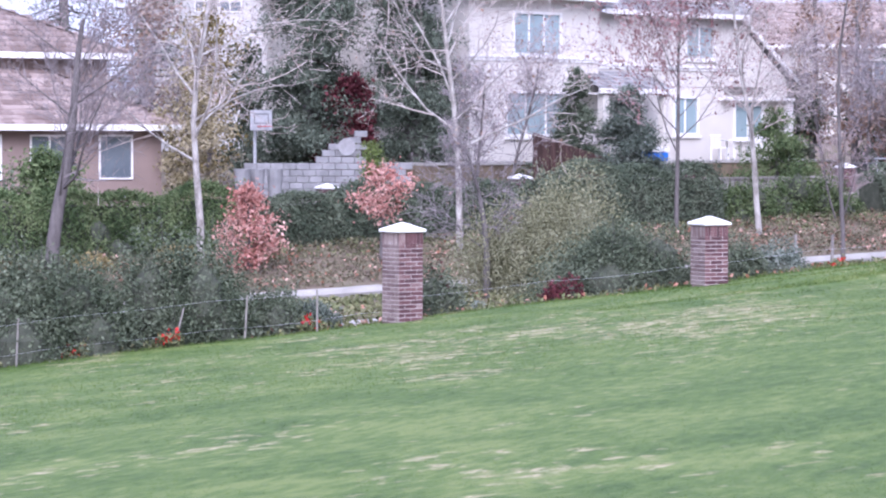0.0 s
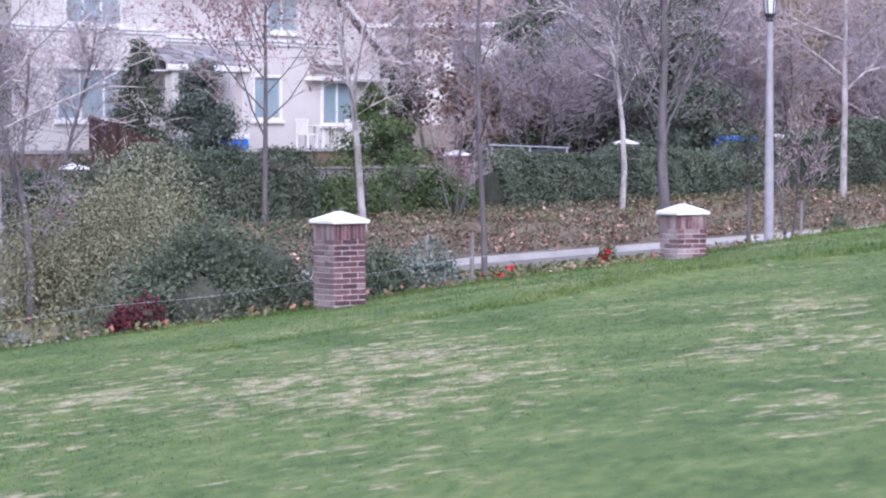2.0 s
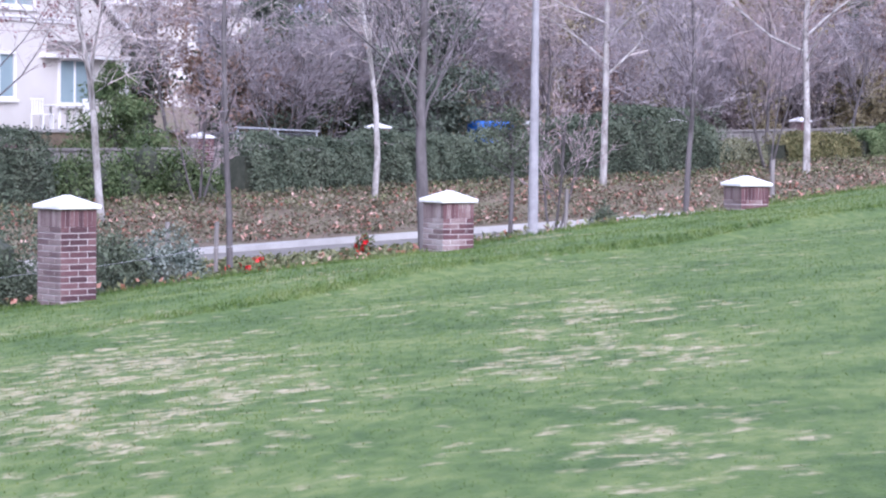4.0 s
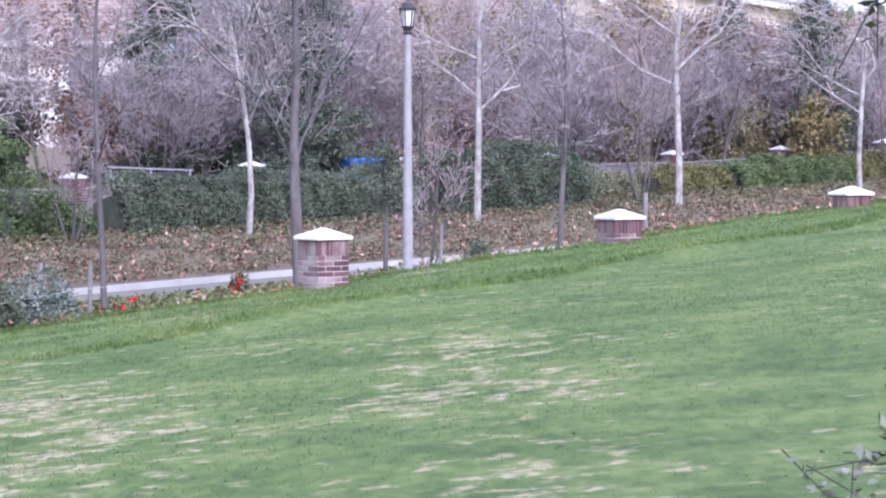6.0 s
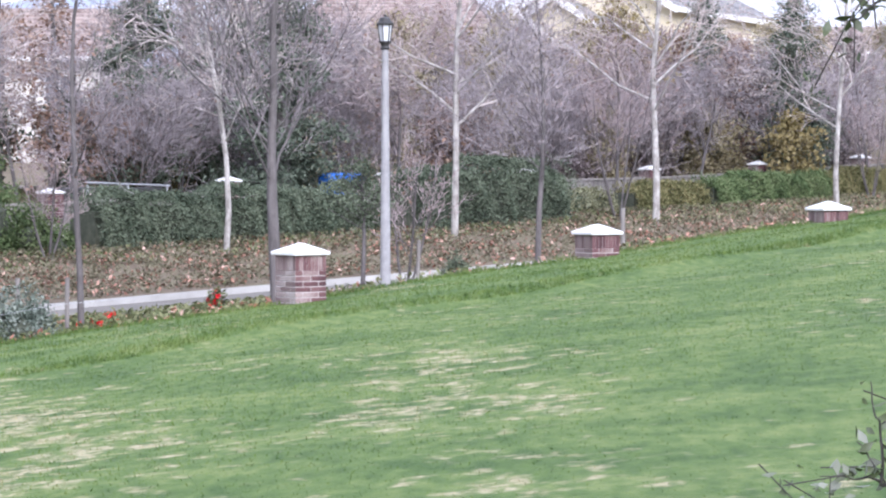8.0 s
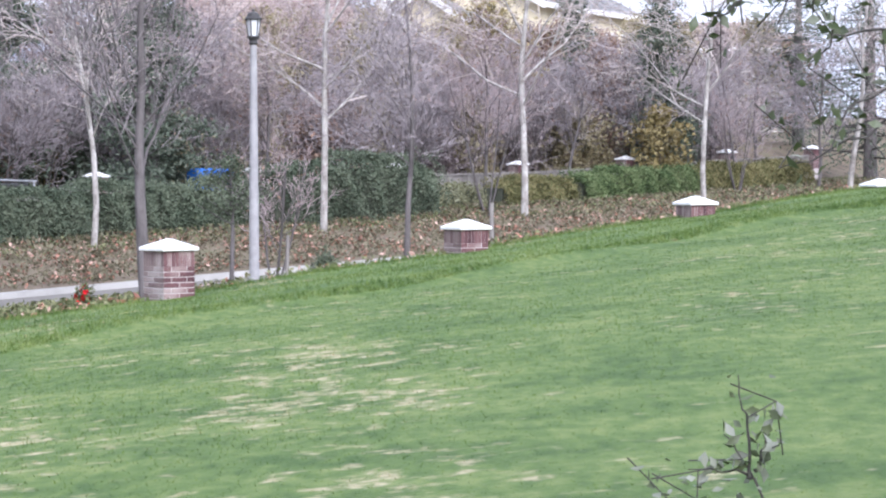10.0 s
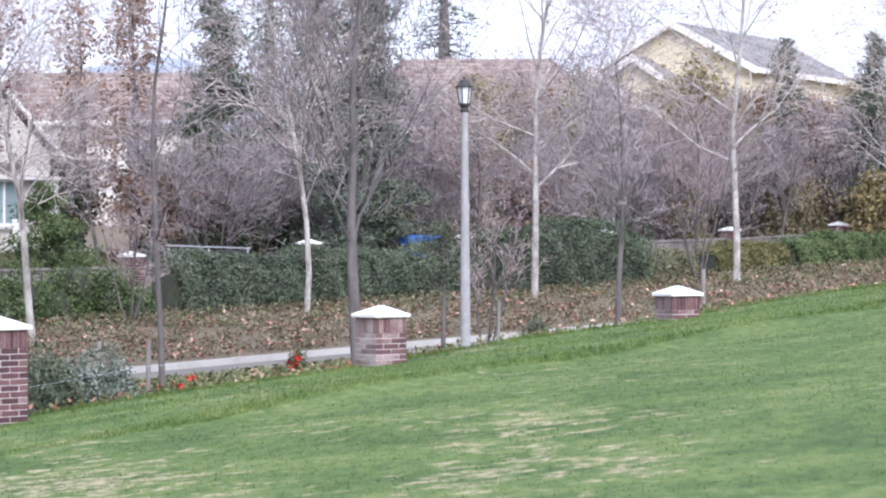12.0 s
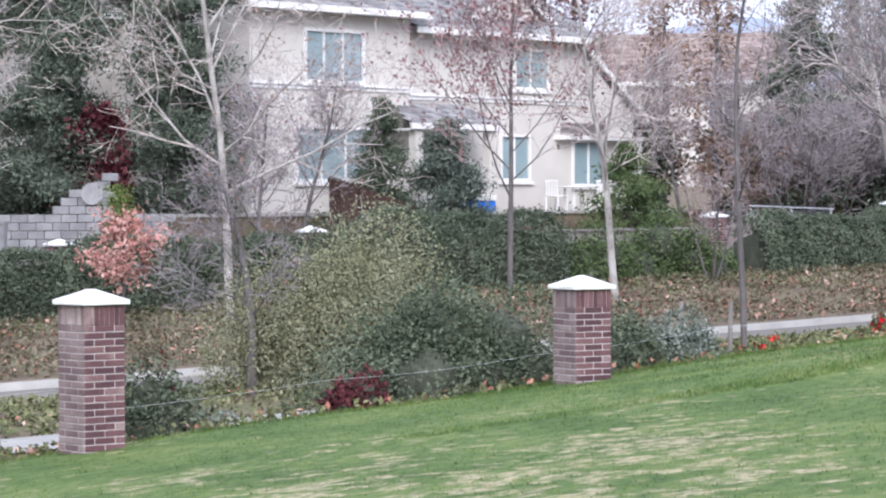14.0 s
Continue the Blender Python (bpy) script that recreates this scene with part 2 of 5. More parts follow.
M["stucco"] = surface("cream_stucco", [(0.56, 0.53, 0.485), (0.63, 0.60, 0.555)], 0.7, 0.9, 0.25, fine=50)
M["stucco_yellow"] = surface("yellow_stucco", [(0.68, 0.60, 0.42), (0.76, 0.68, 0.50)], 0.7, 0.9, 0.25, fine=50)
M["stucco_tan"] = surface("tan_stucco", [(0.21, 0.16, 0.14), (0.28, 0.215, 0.19)], 0.7, 0.9, 0.25, fine=50)
M["stucco_grey"] = surface("grey_stucco", [(0.46, 0.45, 0.44), (0.56, 0.55, 0.53)], 0.7, 0.9, 0.25, fine=50)
M["trim"] = surface("white_paint", [(0.72, 0.71, 0.69), (0.82, 0.81, 0.79)], 2, 0.6, 0.05)
M["tile"] = surface("clay_roof_tile", [(0.17, 0.125, 0.112), (0.25, 0.195, 0.178), (0.33, 0.265, 0.24)], 1.5, 0.8, 0.2, island=0.5)
M["tile_grey"] = surface("grey_roof_tile", [(0.17, 0.165, 0.17), (0.265, 0.26, 0.265), (0.34, 0.335, 0.335)], 1.5, 0.8, 0.2, island=0.5)
M["glass"] = surface("window_glass", [(0.27, 0.36, 0.38), (0.34, 0.44, 0.46)], 0.8, 0.08, 0, spec=0.9)
M["glass_dark"] = surface("shaded_window_glass", [(0.10, 0.12, 0.14), (0.16, 0.185, 0.21)], 0.8, 0.12, 0, spec=0.6)
M["dark_wood"] = surface("dark_fence_wood", [(0.045, 0.025, 0.022), (0.09, 0.052, 0.045)], 6, 0.85, 0.4, objrand=0.3, stretch=(1, 1, 0.2))
M["grey_wood"] = surface("weathered_wood", [(0.17, 0.155, 0.145), (0.29, 0.27, 0.25)], 6, 0.9, 0.4, objrand=0.3, stretch=(1, 1, 0.2))
M["block"] = surface("grey_wall_block", [(0.19, 0.19, 0.195), (0.30, 0.30, 0.305)], 3, 0.9, 0.5, objrand=0.3)
M["steel"] = surface("galvanised_steel", [(0.42, 0.43, 0.45), (0.55, 0.56, 0.58)], 8, 0.45, 0.05, metal=0.5)
M["lamp_pole"] = surface("lamp_pole_concrete", [(0.26, 0.255, 0.26), (0.35, 0.345, 0.35)], 6, 0.7, 0.2)
M["black"] = surface("black_iron", [(0.035, 0.034, 0.035), (0.07, 0.068, 0.068)], 6, 0.5, 0.05)
M["lamp_glass"] = surface("frosted_glass", [(0.62, 0.64, 0.66), (0.72, 0.74, 0.76)], 6, 0.3, 0)
M["blue"] = surface("blue_plastic", [(0.02, 0.12, 0.50), (0.04, 0.18, 0.60)], 4, 0.5, 0.05)
M["oak_leaf"] = leaves_of("oak_leaf", (0.05, 0.065, 0.03), (0.10, 0.12, 0.065), (0.22, 0.23, 0.19), rough=0.5)
M["oak_bark"] = surface("oak_bark", [(0.035, 0.032, 0.03), (0.08, 0.072, 0.066)], 9, 0.95, 0.4)
# the blue-grey is distance haze put into the hill colour
M["hill"] = surface("hazed_hill", [(0.30, 0.345, 0.43), (0.36, 0.405, 0.49)], 0.01, 1.0, 0)


# ---- mesh helpers ----
def mesh_of(name, verts, faces, material, smooth=False):
    """A mesh from arrays: faces is n x k, all with k corners."""
    verts, faces = np.asarray(verts, np.float32).reshape(-1, 3), np.asarray(faces, np.int32)
    me = bpy.data.meshes.new(name)
    k = faces.shape[1]
    me.vertices.add(len(verts))
    me.vertices.foreach_set("co", verts.ravel())
    me.loops.add(faces.size)
    me.loops.foreach_set("vertex_index", faces.ravel())
    me.polygons.add(len(faces))
    me.polygons.foreach_set("loop_start", np.arange(0, faces.size, k, dtype=np.int32))
    if smooth:
        me.polygons.foreach_set("use_smooth", np.ones(len(faces), bool))
    me.update(calc_edges=True)
    me.materials.append(material)
    return me


def part(name, data, material, parent, label=""):
    """Links a bmesh or a mesh as one object under a thing or a part."""
    if isinstance(data, bmesh.types.BMesh):
        me = bpy.data.meshes.new(name)
        bmesh.ops.recalc_face_normals(data, faces=data.faces)
        data.to_mesh(me)
        data.free()
        me.materials.append(material)
        data = me
    ob = new(name, data)
    ob.parent = parent
    return tagged(ob, label)


def thing(name, m, label, category, group="", kind=""):
    ob = new(name)
    ob.empty_display_size = 0.2
    ob.matrix_world = m
    return tagged(ob, label, category, group, kind)


def box(bm, x0, x1, y0, y1, z0, z1, bevel=0.0):
    r = bmesh.ops.create_cube(bm, size=1)
    for v in r["verts"]:
        v.co = ((x0 + x1) / 2 + v.co.x * (x1 - x0), (y0 + y1) / 2 + v.co.y * (y1 - y0), (z0 + z1) / 2 + v.co.z * (z1 - z0))
    if bevel:
        edges = list({e for v in r["verts"] for e in v.link_edges})
        bmesh.ops.bevel(bm, geom=edges, offset=bevel, segments=1, affect="EDGES")
    return bm


def boxed(*dims, bevel=0.0):
    return box(bmesh.new(), *dims, bevel=bevel)


def lathe(profile, sides=16):
    """A turned shape from (radius, height) pairs."""
    bm = bmesh.new()
    rings = []
    for r, z in profile:
        rings.append([bm.verts.new((r * math.cos(2 * math.pi * i / sides), r * math.sin(2 * math.pi * i / sides), z)) for i in range(sides)])
    for a, b in zip(rings, rings[1:]):
        for i in range(sides):
            bm.faces.new((a[i], a[(i + 1) % sides], b[(i + 1) % sides], b[i]))
    bm.faces.new(rings[0][::-1])
    bm.faces.new(rings[-1])
    return bm


def prism(points, y0, y1):
    """A flat outline in x and z, given thickness along y."""
    bm = bmesh.new()
    a = [bm.verts.new((x, y0, z)) for x, z in points]
    b = [bm.verts.new((x, y1, z)) for x, z in points]
    bm.faces.new(a)
    bm.faces.new(b[::-1])
    for i in range(len(a)):
        j = (i + 1) % len(a)
        bm.faces.new((a[i], b[i], b[j], a[j]))
    return bm


def tubes(segs, sides=4):
    """Tapered tubes: rows of x0 y0 z0 r0 x1 y1 z1 r1."""
    s = np.asarray(segs, float)
    p, q, r0, r1 = s[:, 0:3], s[:, 4:7], s[:, 3], s[:, 7]
    d = q - p
    d /= np.maximum(np.linalg.norm(d, axis=1, keepdims=True), 1e-6)
    ref = np.where(np.abs(d[:, 2:3]) < 0.9, [[0, 0, 1.0]], [[1.0, 0, 0]])
    a = np.cross(d, ref)
    a /= np.linalg.norm(a, axis=1, keepdims=True)
    b = np.cross(d, a)
    ang = 2 * np.pi * np.arange(sides) / sides
    ring = np.cos(ang)[None, :, None] * a[:, None] + np.sin(ang)[None, :, None] * b[:, None]
    low, high = p[:, None] + ring * r0[:, None, None], q[:, None] + ring * r1[:, None, None]
    verts = np.concatenate([low, high], 1).reshape(-1, 3)
    i = np.arange(sides)
    quad = np.stack([i, (i + 1) % sides, (i + 1) % sides + sides, i + sides], 1)
    faces = (quad[None] + (np.arange(len(s)) * 2 * sides)[:, None, None]).reshape(-1, 4)
    return verts, faces


def cord(points, r, sides=4):
    """One continuous round cord through the points."""
    p = np.asarray(points, float)
    d = np.gradient(p, axis=0)
    d /= np.linalg.norm(d, axis=1, keepdims=True)
    a = np.cross(d, [0, 0, 1.0])
    a /= np.maximum(np.linalg.norm(a, axis=1, keepdims=True), 1e-6)
    b = np.cross(d, a)
    ang = 2 * np.pi * np.arange(sides) / sides
    verts = (p[:, None] + r * (np.cos(ang)[None, :, None] * a[:, None] + np.sin(ang)[None, :, None] * b[:, None])).reshape(-1, 3)
    i = np.arange(sides)
    quad = np.stack([i, (i + 1) % sides, (i + 1) % sides + sides, i + sides], 1)
    return verts, (quad[None] + (np.arange(len(p) - 1) * sides)[:, None, None]).reshape(-1, 4)


def ribbons(segs):
    """Hair-thin twigs, one face each."""
    s = np.asarray(segs, float)
    p, q = s[:, 0:3], s[:, 4:7]
    d = q - p
    a = np.cross(d, np.stack([np.cos(np.arange(len(s))), np.sin(np.arange(len(s))), 0.3 + 0 * s[:, 0]], 1))
    a /= np.maximum(np.linalg.norm(a, axis=1, keepdims=True), 1e-6)
    verts = np.stack([p - a * s[:, 3:4], p + a * s[:, 3:4], q + a * s[:, 7:8], q - a * s[:, 7:8]], 1).reshape(-1, 3)
    return verts, np.arange(4 * len(s)).reshape(-1, 4)


def leaf_cards(rng, centres, size, lean=None, aspect=0.55):
    """Small folded leaves of two triangles each at the centres, turned at random."""
    c = np.asarray(centres, float)
    n = len(c)
    a = rng.normal(size=(n, 3))
    if lean is not None:
        a = a * 0.75 + lean
    a /= np.linalg.norm(a, axis=1, keepdims=True)
    t = rng.normal(size=(n, 3))
    b = np.cross(a, t)
    b /= np.maximum(np.linalg.norm(b, axis=1, keepdims=True), 1e-6)
    g = np.cross(a, b)
    s = (size * rng.uniform(0.6, 1.35, n))[:, None]
    verts = np.stack([c - b * s, c + g * s * aspect + a * s * 0.2, c + b * s, c - g * s * aspect + a * s * 0.2], 1).reshape(-1, 3)
    k = np.arange(n)[:, None] * 4
    faces = np.concatenate([k + [[0, 1, 2]], k + [[0, 2, 3]]], 1).reshape(-1, 3)
    return verts, faces


# ---- ground ----
def sheet(name, u0, u1, v0, v1, nu, nv, material, lift=0.0, kind="structure", label="", category="ground", zfun=None):
    us, vs = np.linspace(u0, u1, nu), np.linspace(v0, v1, nv)
    uu, vv = np.meshgrid(us, vs)
    z = (zfun or ground_z)(uu, vv) + lift
    x, y = uu * CU - vv * SU, uu * SU + vv * CU
    i = np.arange(nv - 1)[:, None] * nu + np.arange(nu - 1)[None]
    f = np.stack([i, i + 1, i + nu + 1, i + nu], -1).reshape(-1, 4)
    return tagged(new(name, mesh_of(name, np.stack([x, y, z], -1), f, material, True)), label, category, "", kind)


def ground_sheet():
    """One sheet from behind the camera to the horizon, finer round the lawn and the road."""
    us = np.concatenate([[-2500, -1200, -500, -200, -100], np.arange(-60, 130, 1.0), [140, 170, 220, 400, 900, 1800, 3500]])
    vs = np.concatenate([[-2500, -900, -300, -120], np.arange(-90, -20, 5.0), np.arange(-20, 24, 1.0), np.arange(24, 60, 0.3), np.arange(60, 110, 4.0), [130, 180, 300, 700, 1500, 3500]])
    uu, vv = np.meshgrid(us, vs)
    z = ground_z(np.clip(uu, -90, 150), np.clip(vv, -120, 160))
    z = z - 0.3 * (1 - step(23.2, 24.3, vv))
    x, y = uu * CU - vv * SU, uu * SU + vv * CU
    nu, nv = len(us), len(vs)
    i = np.arange(nv - 1)[:, None] * nu + np.arange(nu - 1)[None]
    f = np.stack([i, i + 1, i + nu + 1, i + nu], -1).reshape(-1, 4)
    g = new("ground", mesh_of("ground", np.stack([x, y, z], -1), f, M["soil"], True))
    return tagged(g, "brown garden soil rising from the road to the houses", "ground", "", "structure")


ground_sheet()
sheet("lawn", -40, 60, -45, 24.4, 201, 140, M["grass"], 0.012, label="sloping green lawn with straw-coloured dead patches", category="lawn")
sheet("road", -60, 130, 36.7, 42.0, 191, 3, M["road"], 0.02, label="pale grey damp asphalt road", category="road", zfun=lambda u, v: road_z(u))
sheet("pavement", -60, 130, 30.2, 31.8, 191, 3, M["concrete"], 0.05, label="light concrete pavement beside the planted verge", category="pavement")


def kerb(v, name):
    us = np.arange(-60, 131, 1.0)
    v0, v1 = v, v + 0.16
    rows = []
    for vv, dz in ((v0, -0.1), (v0, 0.16), (v1, 0.16), (v1, -0.1)):
        x, y = us * CU - vv * SU, us * SU + vv * CU
        rows.append(np.stack([x, y, road_z(us) + dz], -1))
    verts = np.stack(rows, 1).reshape(-1, 3)
    i = np.arange(len(us) - 1)[:, None] * 4 + np.arange(3)[None]
    f = np.stack([i, i + 1, i + 5, i + 4], -1).reshape(-1, 4)
    tagged(new(name, mesh_of(name, verts, f, M["concrete"])), "raised concrete kerb along the road", "kerb", "", "structure")


kerb(36.55, "kerb_near")
kerb(42.0, "kerb_far")


# ---- houses ----
def roof_slope(name, w, run, rise, material, parent, m, hip_l=0.0, hip_r=0.0, tile_w=0.33, tile_h=0.34):
    """A tiled roof plane: w along the eave, rising over run, its ends drawn in by hip_l and hip_r at the top; lapped tiles with depth."""
    slope = math.hypot(run, rise)
    n = max(2, int(slope / tile_h))
    c, s = run / slope, rise / slope
    verts, faces = [], []

    def put(x, d, h):
        verts.append((x, d * c - h * s, d * s + h * c))

    rng = np.random.default_rng(7)
    for k in range(n):
        d0, d1 = k * slope / n, (k + 1.12) * slope / n
        x0, x1 = hip_l * k / n, w - hip_r * k / n
        cols = max(1, int((x1 - x0) / tile_w))
        off = (k % 2) * 0.5 * tile_w
        xs = [x0] + [x0 + off + tile_w * j for j in range(1, cols)] + [x1]
        for a, b in zip(xs, xs[1:]):
            if b - a < 0.03:
                continue
            i = len(verts)
            j = rng.uniform(-0.006, 0.006)
            for x, d, h in ((a, d0, 0.055 + j), (b - 0.012, d0, 0.055 + j), (b - 0.012, d1, 0.012), (a, d1, 0.012), (a, d0, 0.0), (b - 0.012, d0, 0.0)):
                put(x, d, h)
            faces += [(i, i + 1, i + 2, i + 3), (i + 4, i + 5, i + 1, i)]
    i = len(verts)
    for x, d, h in ((0, 0, -0.01), (w, 0, -0.01), (w - hip_r, slope, -0.01), (hip_l, slope, -0.01)):
        put(x, d, h)
    faces.append((i, i + 1, i + 2, i + 3))
    ob = part(name, mesh_of(name, verts, faces, material), material, parent)
    ob.matrix_local = m
    return ob


def window(parent, x0, x1, z0, z1, y=0.0, bars=1, depth=0.12, frame_w=0.09, sill=True, glass="glass"):
    """A window set in a facade that faces -y: white frame, mullions and panes."""
    bm = bmesh.new()
    box(bm, x0 - frame_w, x0, y - 0.05, y + depth, z0 - frame_w, z1 + frame_w)
    box(bm, x1, x1 + frame_w, y - 0.05, y + depth, z0 - frame_w, z1 + frame_w)
    box(bm, x0, x1, y - 0.05, y + depth, z1, z1 + frame_w)
    box(bm, x0, x1, y - 0.05, y + depth, z0 - frame_w, z0)
    w = part("window", bm, M["trim"], parent, "white-framed window")
    n = bars + 1
    for i in range(n):
        a, b = x0 + (x1 - x0) * i / n, x0 + (x1 - x0) * (i + 1) / n
        part("pane", boxed(a, b - (0.05 if i < n - 1 else 0), y + 0.03, y + 0.05, z0, z1), M[glass], w)
        if i < n - 1:
            part("mullion", boxed(b - 0.05, b, y - 0.02, y + 0.06, z0, z1), M["trim"], w)
    if sill:
        part("sill", boxed(x0 - 0.16, x1 + 0.16, y - 0.10, y + 0.02, z0 - frame_w - 0.09, z0 - frame_w), M["trim"], w)
    return w


def wall_with_holes(x0, x1, z0, z1, y0, y1, holes):
    """A wall facing -y, built round rectangular openings (x0, x1, z0, z1)."""
    bm = bmesh.new()
    xs = sorted({x0, x1, *[h[0] for h in holes], *[h[1] for h in holes]})
    for a, b in zip(xs, xs[1:]):
        mid = (a + b) / 2
        z = z0
        for h in sorted((h for h in holes if h[0] < mid < h[1]), key=lambda h: h[2]):
            if h[2] > z:
                box(bm, a, b, y0, y1, z, h[2])
            z = h[3]
        if z1 > z:
            box(bm, a, b, y0, y1, z, z1)
    bmesh.ops.remove_doubles(bm, verts=bm.verts, dist=0.0005)
    return bm


def cream_house():
    """Two storeys of cream stucco under a grey tiled roof, its gable end running down to the lean-to corner."""
    x, y = -22.284, 72.660
    h = thing("house", pose(x, y, -1.25, 0, 0, 64), "two-storey cream stucco house with grey tiled roof", "house")
    g = 1.25
    # left wing, standing forward a little; right wing with the gable
    wins = [(-2.24, 0.0, 3.30 + g, 4.62 + g), (-2.6, 0.34, 0.55 + g, 1.93 + g)]
    part("wall", wall_with_holes(-4.4, 2.0, 0, 5.25 + g, 0, 0.25, wins), M["stucco"], h)
    part("wall", boxed(-4.4, -4.15, 0.25, 8.5, 0, 5.25 + g), M["stucco"], h)
    part("wall", boxed(1.75, 2.0, 0.25, 0.9, 0, 5.25 + g), M["stucco"], h)
    rwins = [(7.15, 8.65, 3.36 + g, 4.44 + g), (6.5, 7.75, 0.6 + g, 1.85 + g), (9.25, 11.5, 0.45 + g, 1.72 + g), (3.2, 4.6, 0.2 + g, 1.8 + g)]
    part("wall", wall_with_holes(2.0, 9.9, 0, 4.85 + g, 0.0 + 0.35, 0.6, [w for w in rwins if w[0] < 9]), M["stucco"], h)
    part("wall", wall_with_holes(9.9, 13.0, 0, 2.35 + g, 0.35, 0.6, [(9.95, 11.5, 0.45 + g, 1.72 + g)]), M["stucco"], h)
    part("gable_wall", prism([(9.9, 2.35 + g), (13.0, 2.35 + g), (13.0, 2.6 + g), (9.9, 4.85 + g)], 0.35, 0.6), M["stucco"], h)
    part("wall", boxed(12.75, 13.0, 0.6, 8.5, 0, 2.5 + g), M["stucco"], h)
    part("wall", boxed(-4.4, 13.0, 8.5, 8.75, 0, 4.0 + g), M["stucco"], h)
    part("inner_wall", boxed(-4.1, 12.7, 3.5, 3.7, 0, 4.8 + g), M["stucco_grey"], h)
    part("inner_floor", boxed(-4.1, 12.7, 0.65, 3.5, 2.75 + g, 2.95 + g), M["stucco_grey"], h)
    window(h, *wins[0], bars=2)
    window(h, *wins[1], bars=2)
    for wn_, b in zip(rwins, (1, 1, 1, 0)):
        w = (max(wn_[0], 9.95), *wn_[1:]) if wn_[0] > 9 else wn_
        window(h, *w, y=0.35, bars=b)
    # belt course in two steps
    for dz, d in ((0.0, 0.05), (0.10, 0.09)):
        part("belt_course", boxed(-4.45, 2.05, -d, 0.0, 3.02 + g + dz, 3.10 + g + dz), M["trim"], h)
        part("belt_course", boxed(2.05, 10.4, 0.35 - d, 0.35, 2.86 + g + dz, 2.94 + g + dz), M["trim"], h)
    # louvre panel over the lower right window and its ledge
    lv = part("louvre_panel", boxed(9.3, 11.5, 0.30, 0.36, 2.02 + g, 2.32 + g), M["grey_wood"], h)
    for i in range(5):
        part("slat", boxed(9.32, 11.48, 0.26, 0.31, 2.04 + g + i * 0.055, 2.075 + g + i * 0.055), M["grey_wood"], lv)
    part("ledge", boxed(9.0, 13.15, 0.05, 0.35, 1.80 + g, 1.92 + g), M["trim"], h)
    part("corner_post", boxed(12.85, 13.1, 0.1, 0.36, 0, 1.80 + g), M["trim"], h)
    # roofs
    roof_slope("roof", 7.2, 4.6, 2.3, M["tile_grey"], h, pose(-4.9, -0.5, 5.28 + g))
    roof_slope("roof", 8.6, 4.6, 2.5, M["tile_grey"], h, pose(2.2, -0.12, 4.92 + g))
    roof_slope("roof", 9.2, 3.9, 2.6, M["tile_grey"], h, pose(13.55, 0.24, 2.52 + g, 0, 0, 90))
    back = roof_slope("roof", 16.0, 4.4, 2.3, M["tile_grey"], h, pose(11.2, 8.9, 5.0 + g, 0, 0, 180))
    part("fascia", boxed(-4.95, 2.4, -0.56, -0.48, 5.13 + g, 5.31 + g), M["trim"], h)
    part("fascia", boxed(2.2, 10.2, -0.19, -0.11, 4.76 + g, 4.94 + g), M["trim"], h)
    part("soffit", boxed(-4.9, 2.3, -0.48, 0.0, 5.14 + g, 5.17 + g), M["trim"], h)
    rake = part("bargeboard", prism([(9.9, 4.95 + g), (13.6, 2.42 + g), (13.6, 2.58 + g), (9.9, 5.13 + g)], 0.15, 0.235), M["trim"], h)
    # small gable over the right wing
    part("dormer_wall", prism([(5.9, 5.3 + g), (9.1, 5.3 + g), (7.5, 6.35 + g)], 0.75, 0.95), M["stucco"], h)
    part("dormer_bargeboard", prism([(5.6, 5.22 + g), (7.5, 6.42 + g), (7.5, 6.62 + g), (5.5, 5.36 + g)], 0.6, 0.72), M["trim"], h)
    part("dormer_bargeboard", prism([(9.7, 5.02 + g), (7.5, 6.42 + g), (7.5, 6.62 + g), (9.85, 5.16 + g)], 0.6, 0.72), M["trim"], h)
    roof_slope("dormer_roof", 3.4, 2.15, 1.42, M["tile_grey"], h, pose(5.4, 4.0, 5.25 + g, 0, 0, -90))
    roof_slope("dormer_roof", 3.4, 2.3, 1.5, M["tile_grey"], h, pose(9.8, 0.62, 5.12 + g, 0, 0, 90))
    # porch roof on posts
    roof_slope("porch_roof", 3.9, 1.5, 0.62, M["tile_grey"], h, pose(0.75, -1.2, 2.12 + g), hip_l=0.9)
    part("porch_fascia", boxed(0.72, 4.7, -1.26, -1.18, 1.96 + g, 2.13 + g), M["trim"], h)
    part("porch_post", boxed(1.0, 1.3, -1.15, -0.85, 0, 1.96 + g, bevel=0.02), M["stucco"], h)
    part("porch_post", boxed(4.2, 4.5, -1.15, -0.85, 0, 1.96 + g, bevel=0.02), M["stucco"], h)
    part("porch_ceiling", boxed(0.8, 4.6, -1.15, 0.3, 1.93 + g, 1.97 + g), M["trim"], h)
    # wing behind, to the left
    part("wall", boxed(-8.5, -4.4, 5.5, 5.75, 0, 5.2 + g), M["stucco"], h)
    roof_slope("roof", 5.0, 3.8, 2.0, M["tile_grey"], h, pose(-9.4, 5.0, 5.2 + g))
    part("fascia", boxed(-9.4, -4.4, 4.93, 5.0, 5.05 + g, 5.22 + g), M["trim"], h)
    part("patio_step", boxed(0.9, 4.6, -2.55, -2.2, -1.5, 0.7), M["concrete"], h)
    part("plinth", boxed(-4.5, 13.1, 0.62, 8.5, -1.5, 0.02), M["concrete"], h)
    part("terrace_bank", boxed(-8.6, 13.1, -2.2, -0.01, -1.5, 0.80), M["soil"], h)
    part("terrace", boxed(-8.6, 13.1, -2.25, -0.01, 0.80, 0.88), M["concrete"], h)


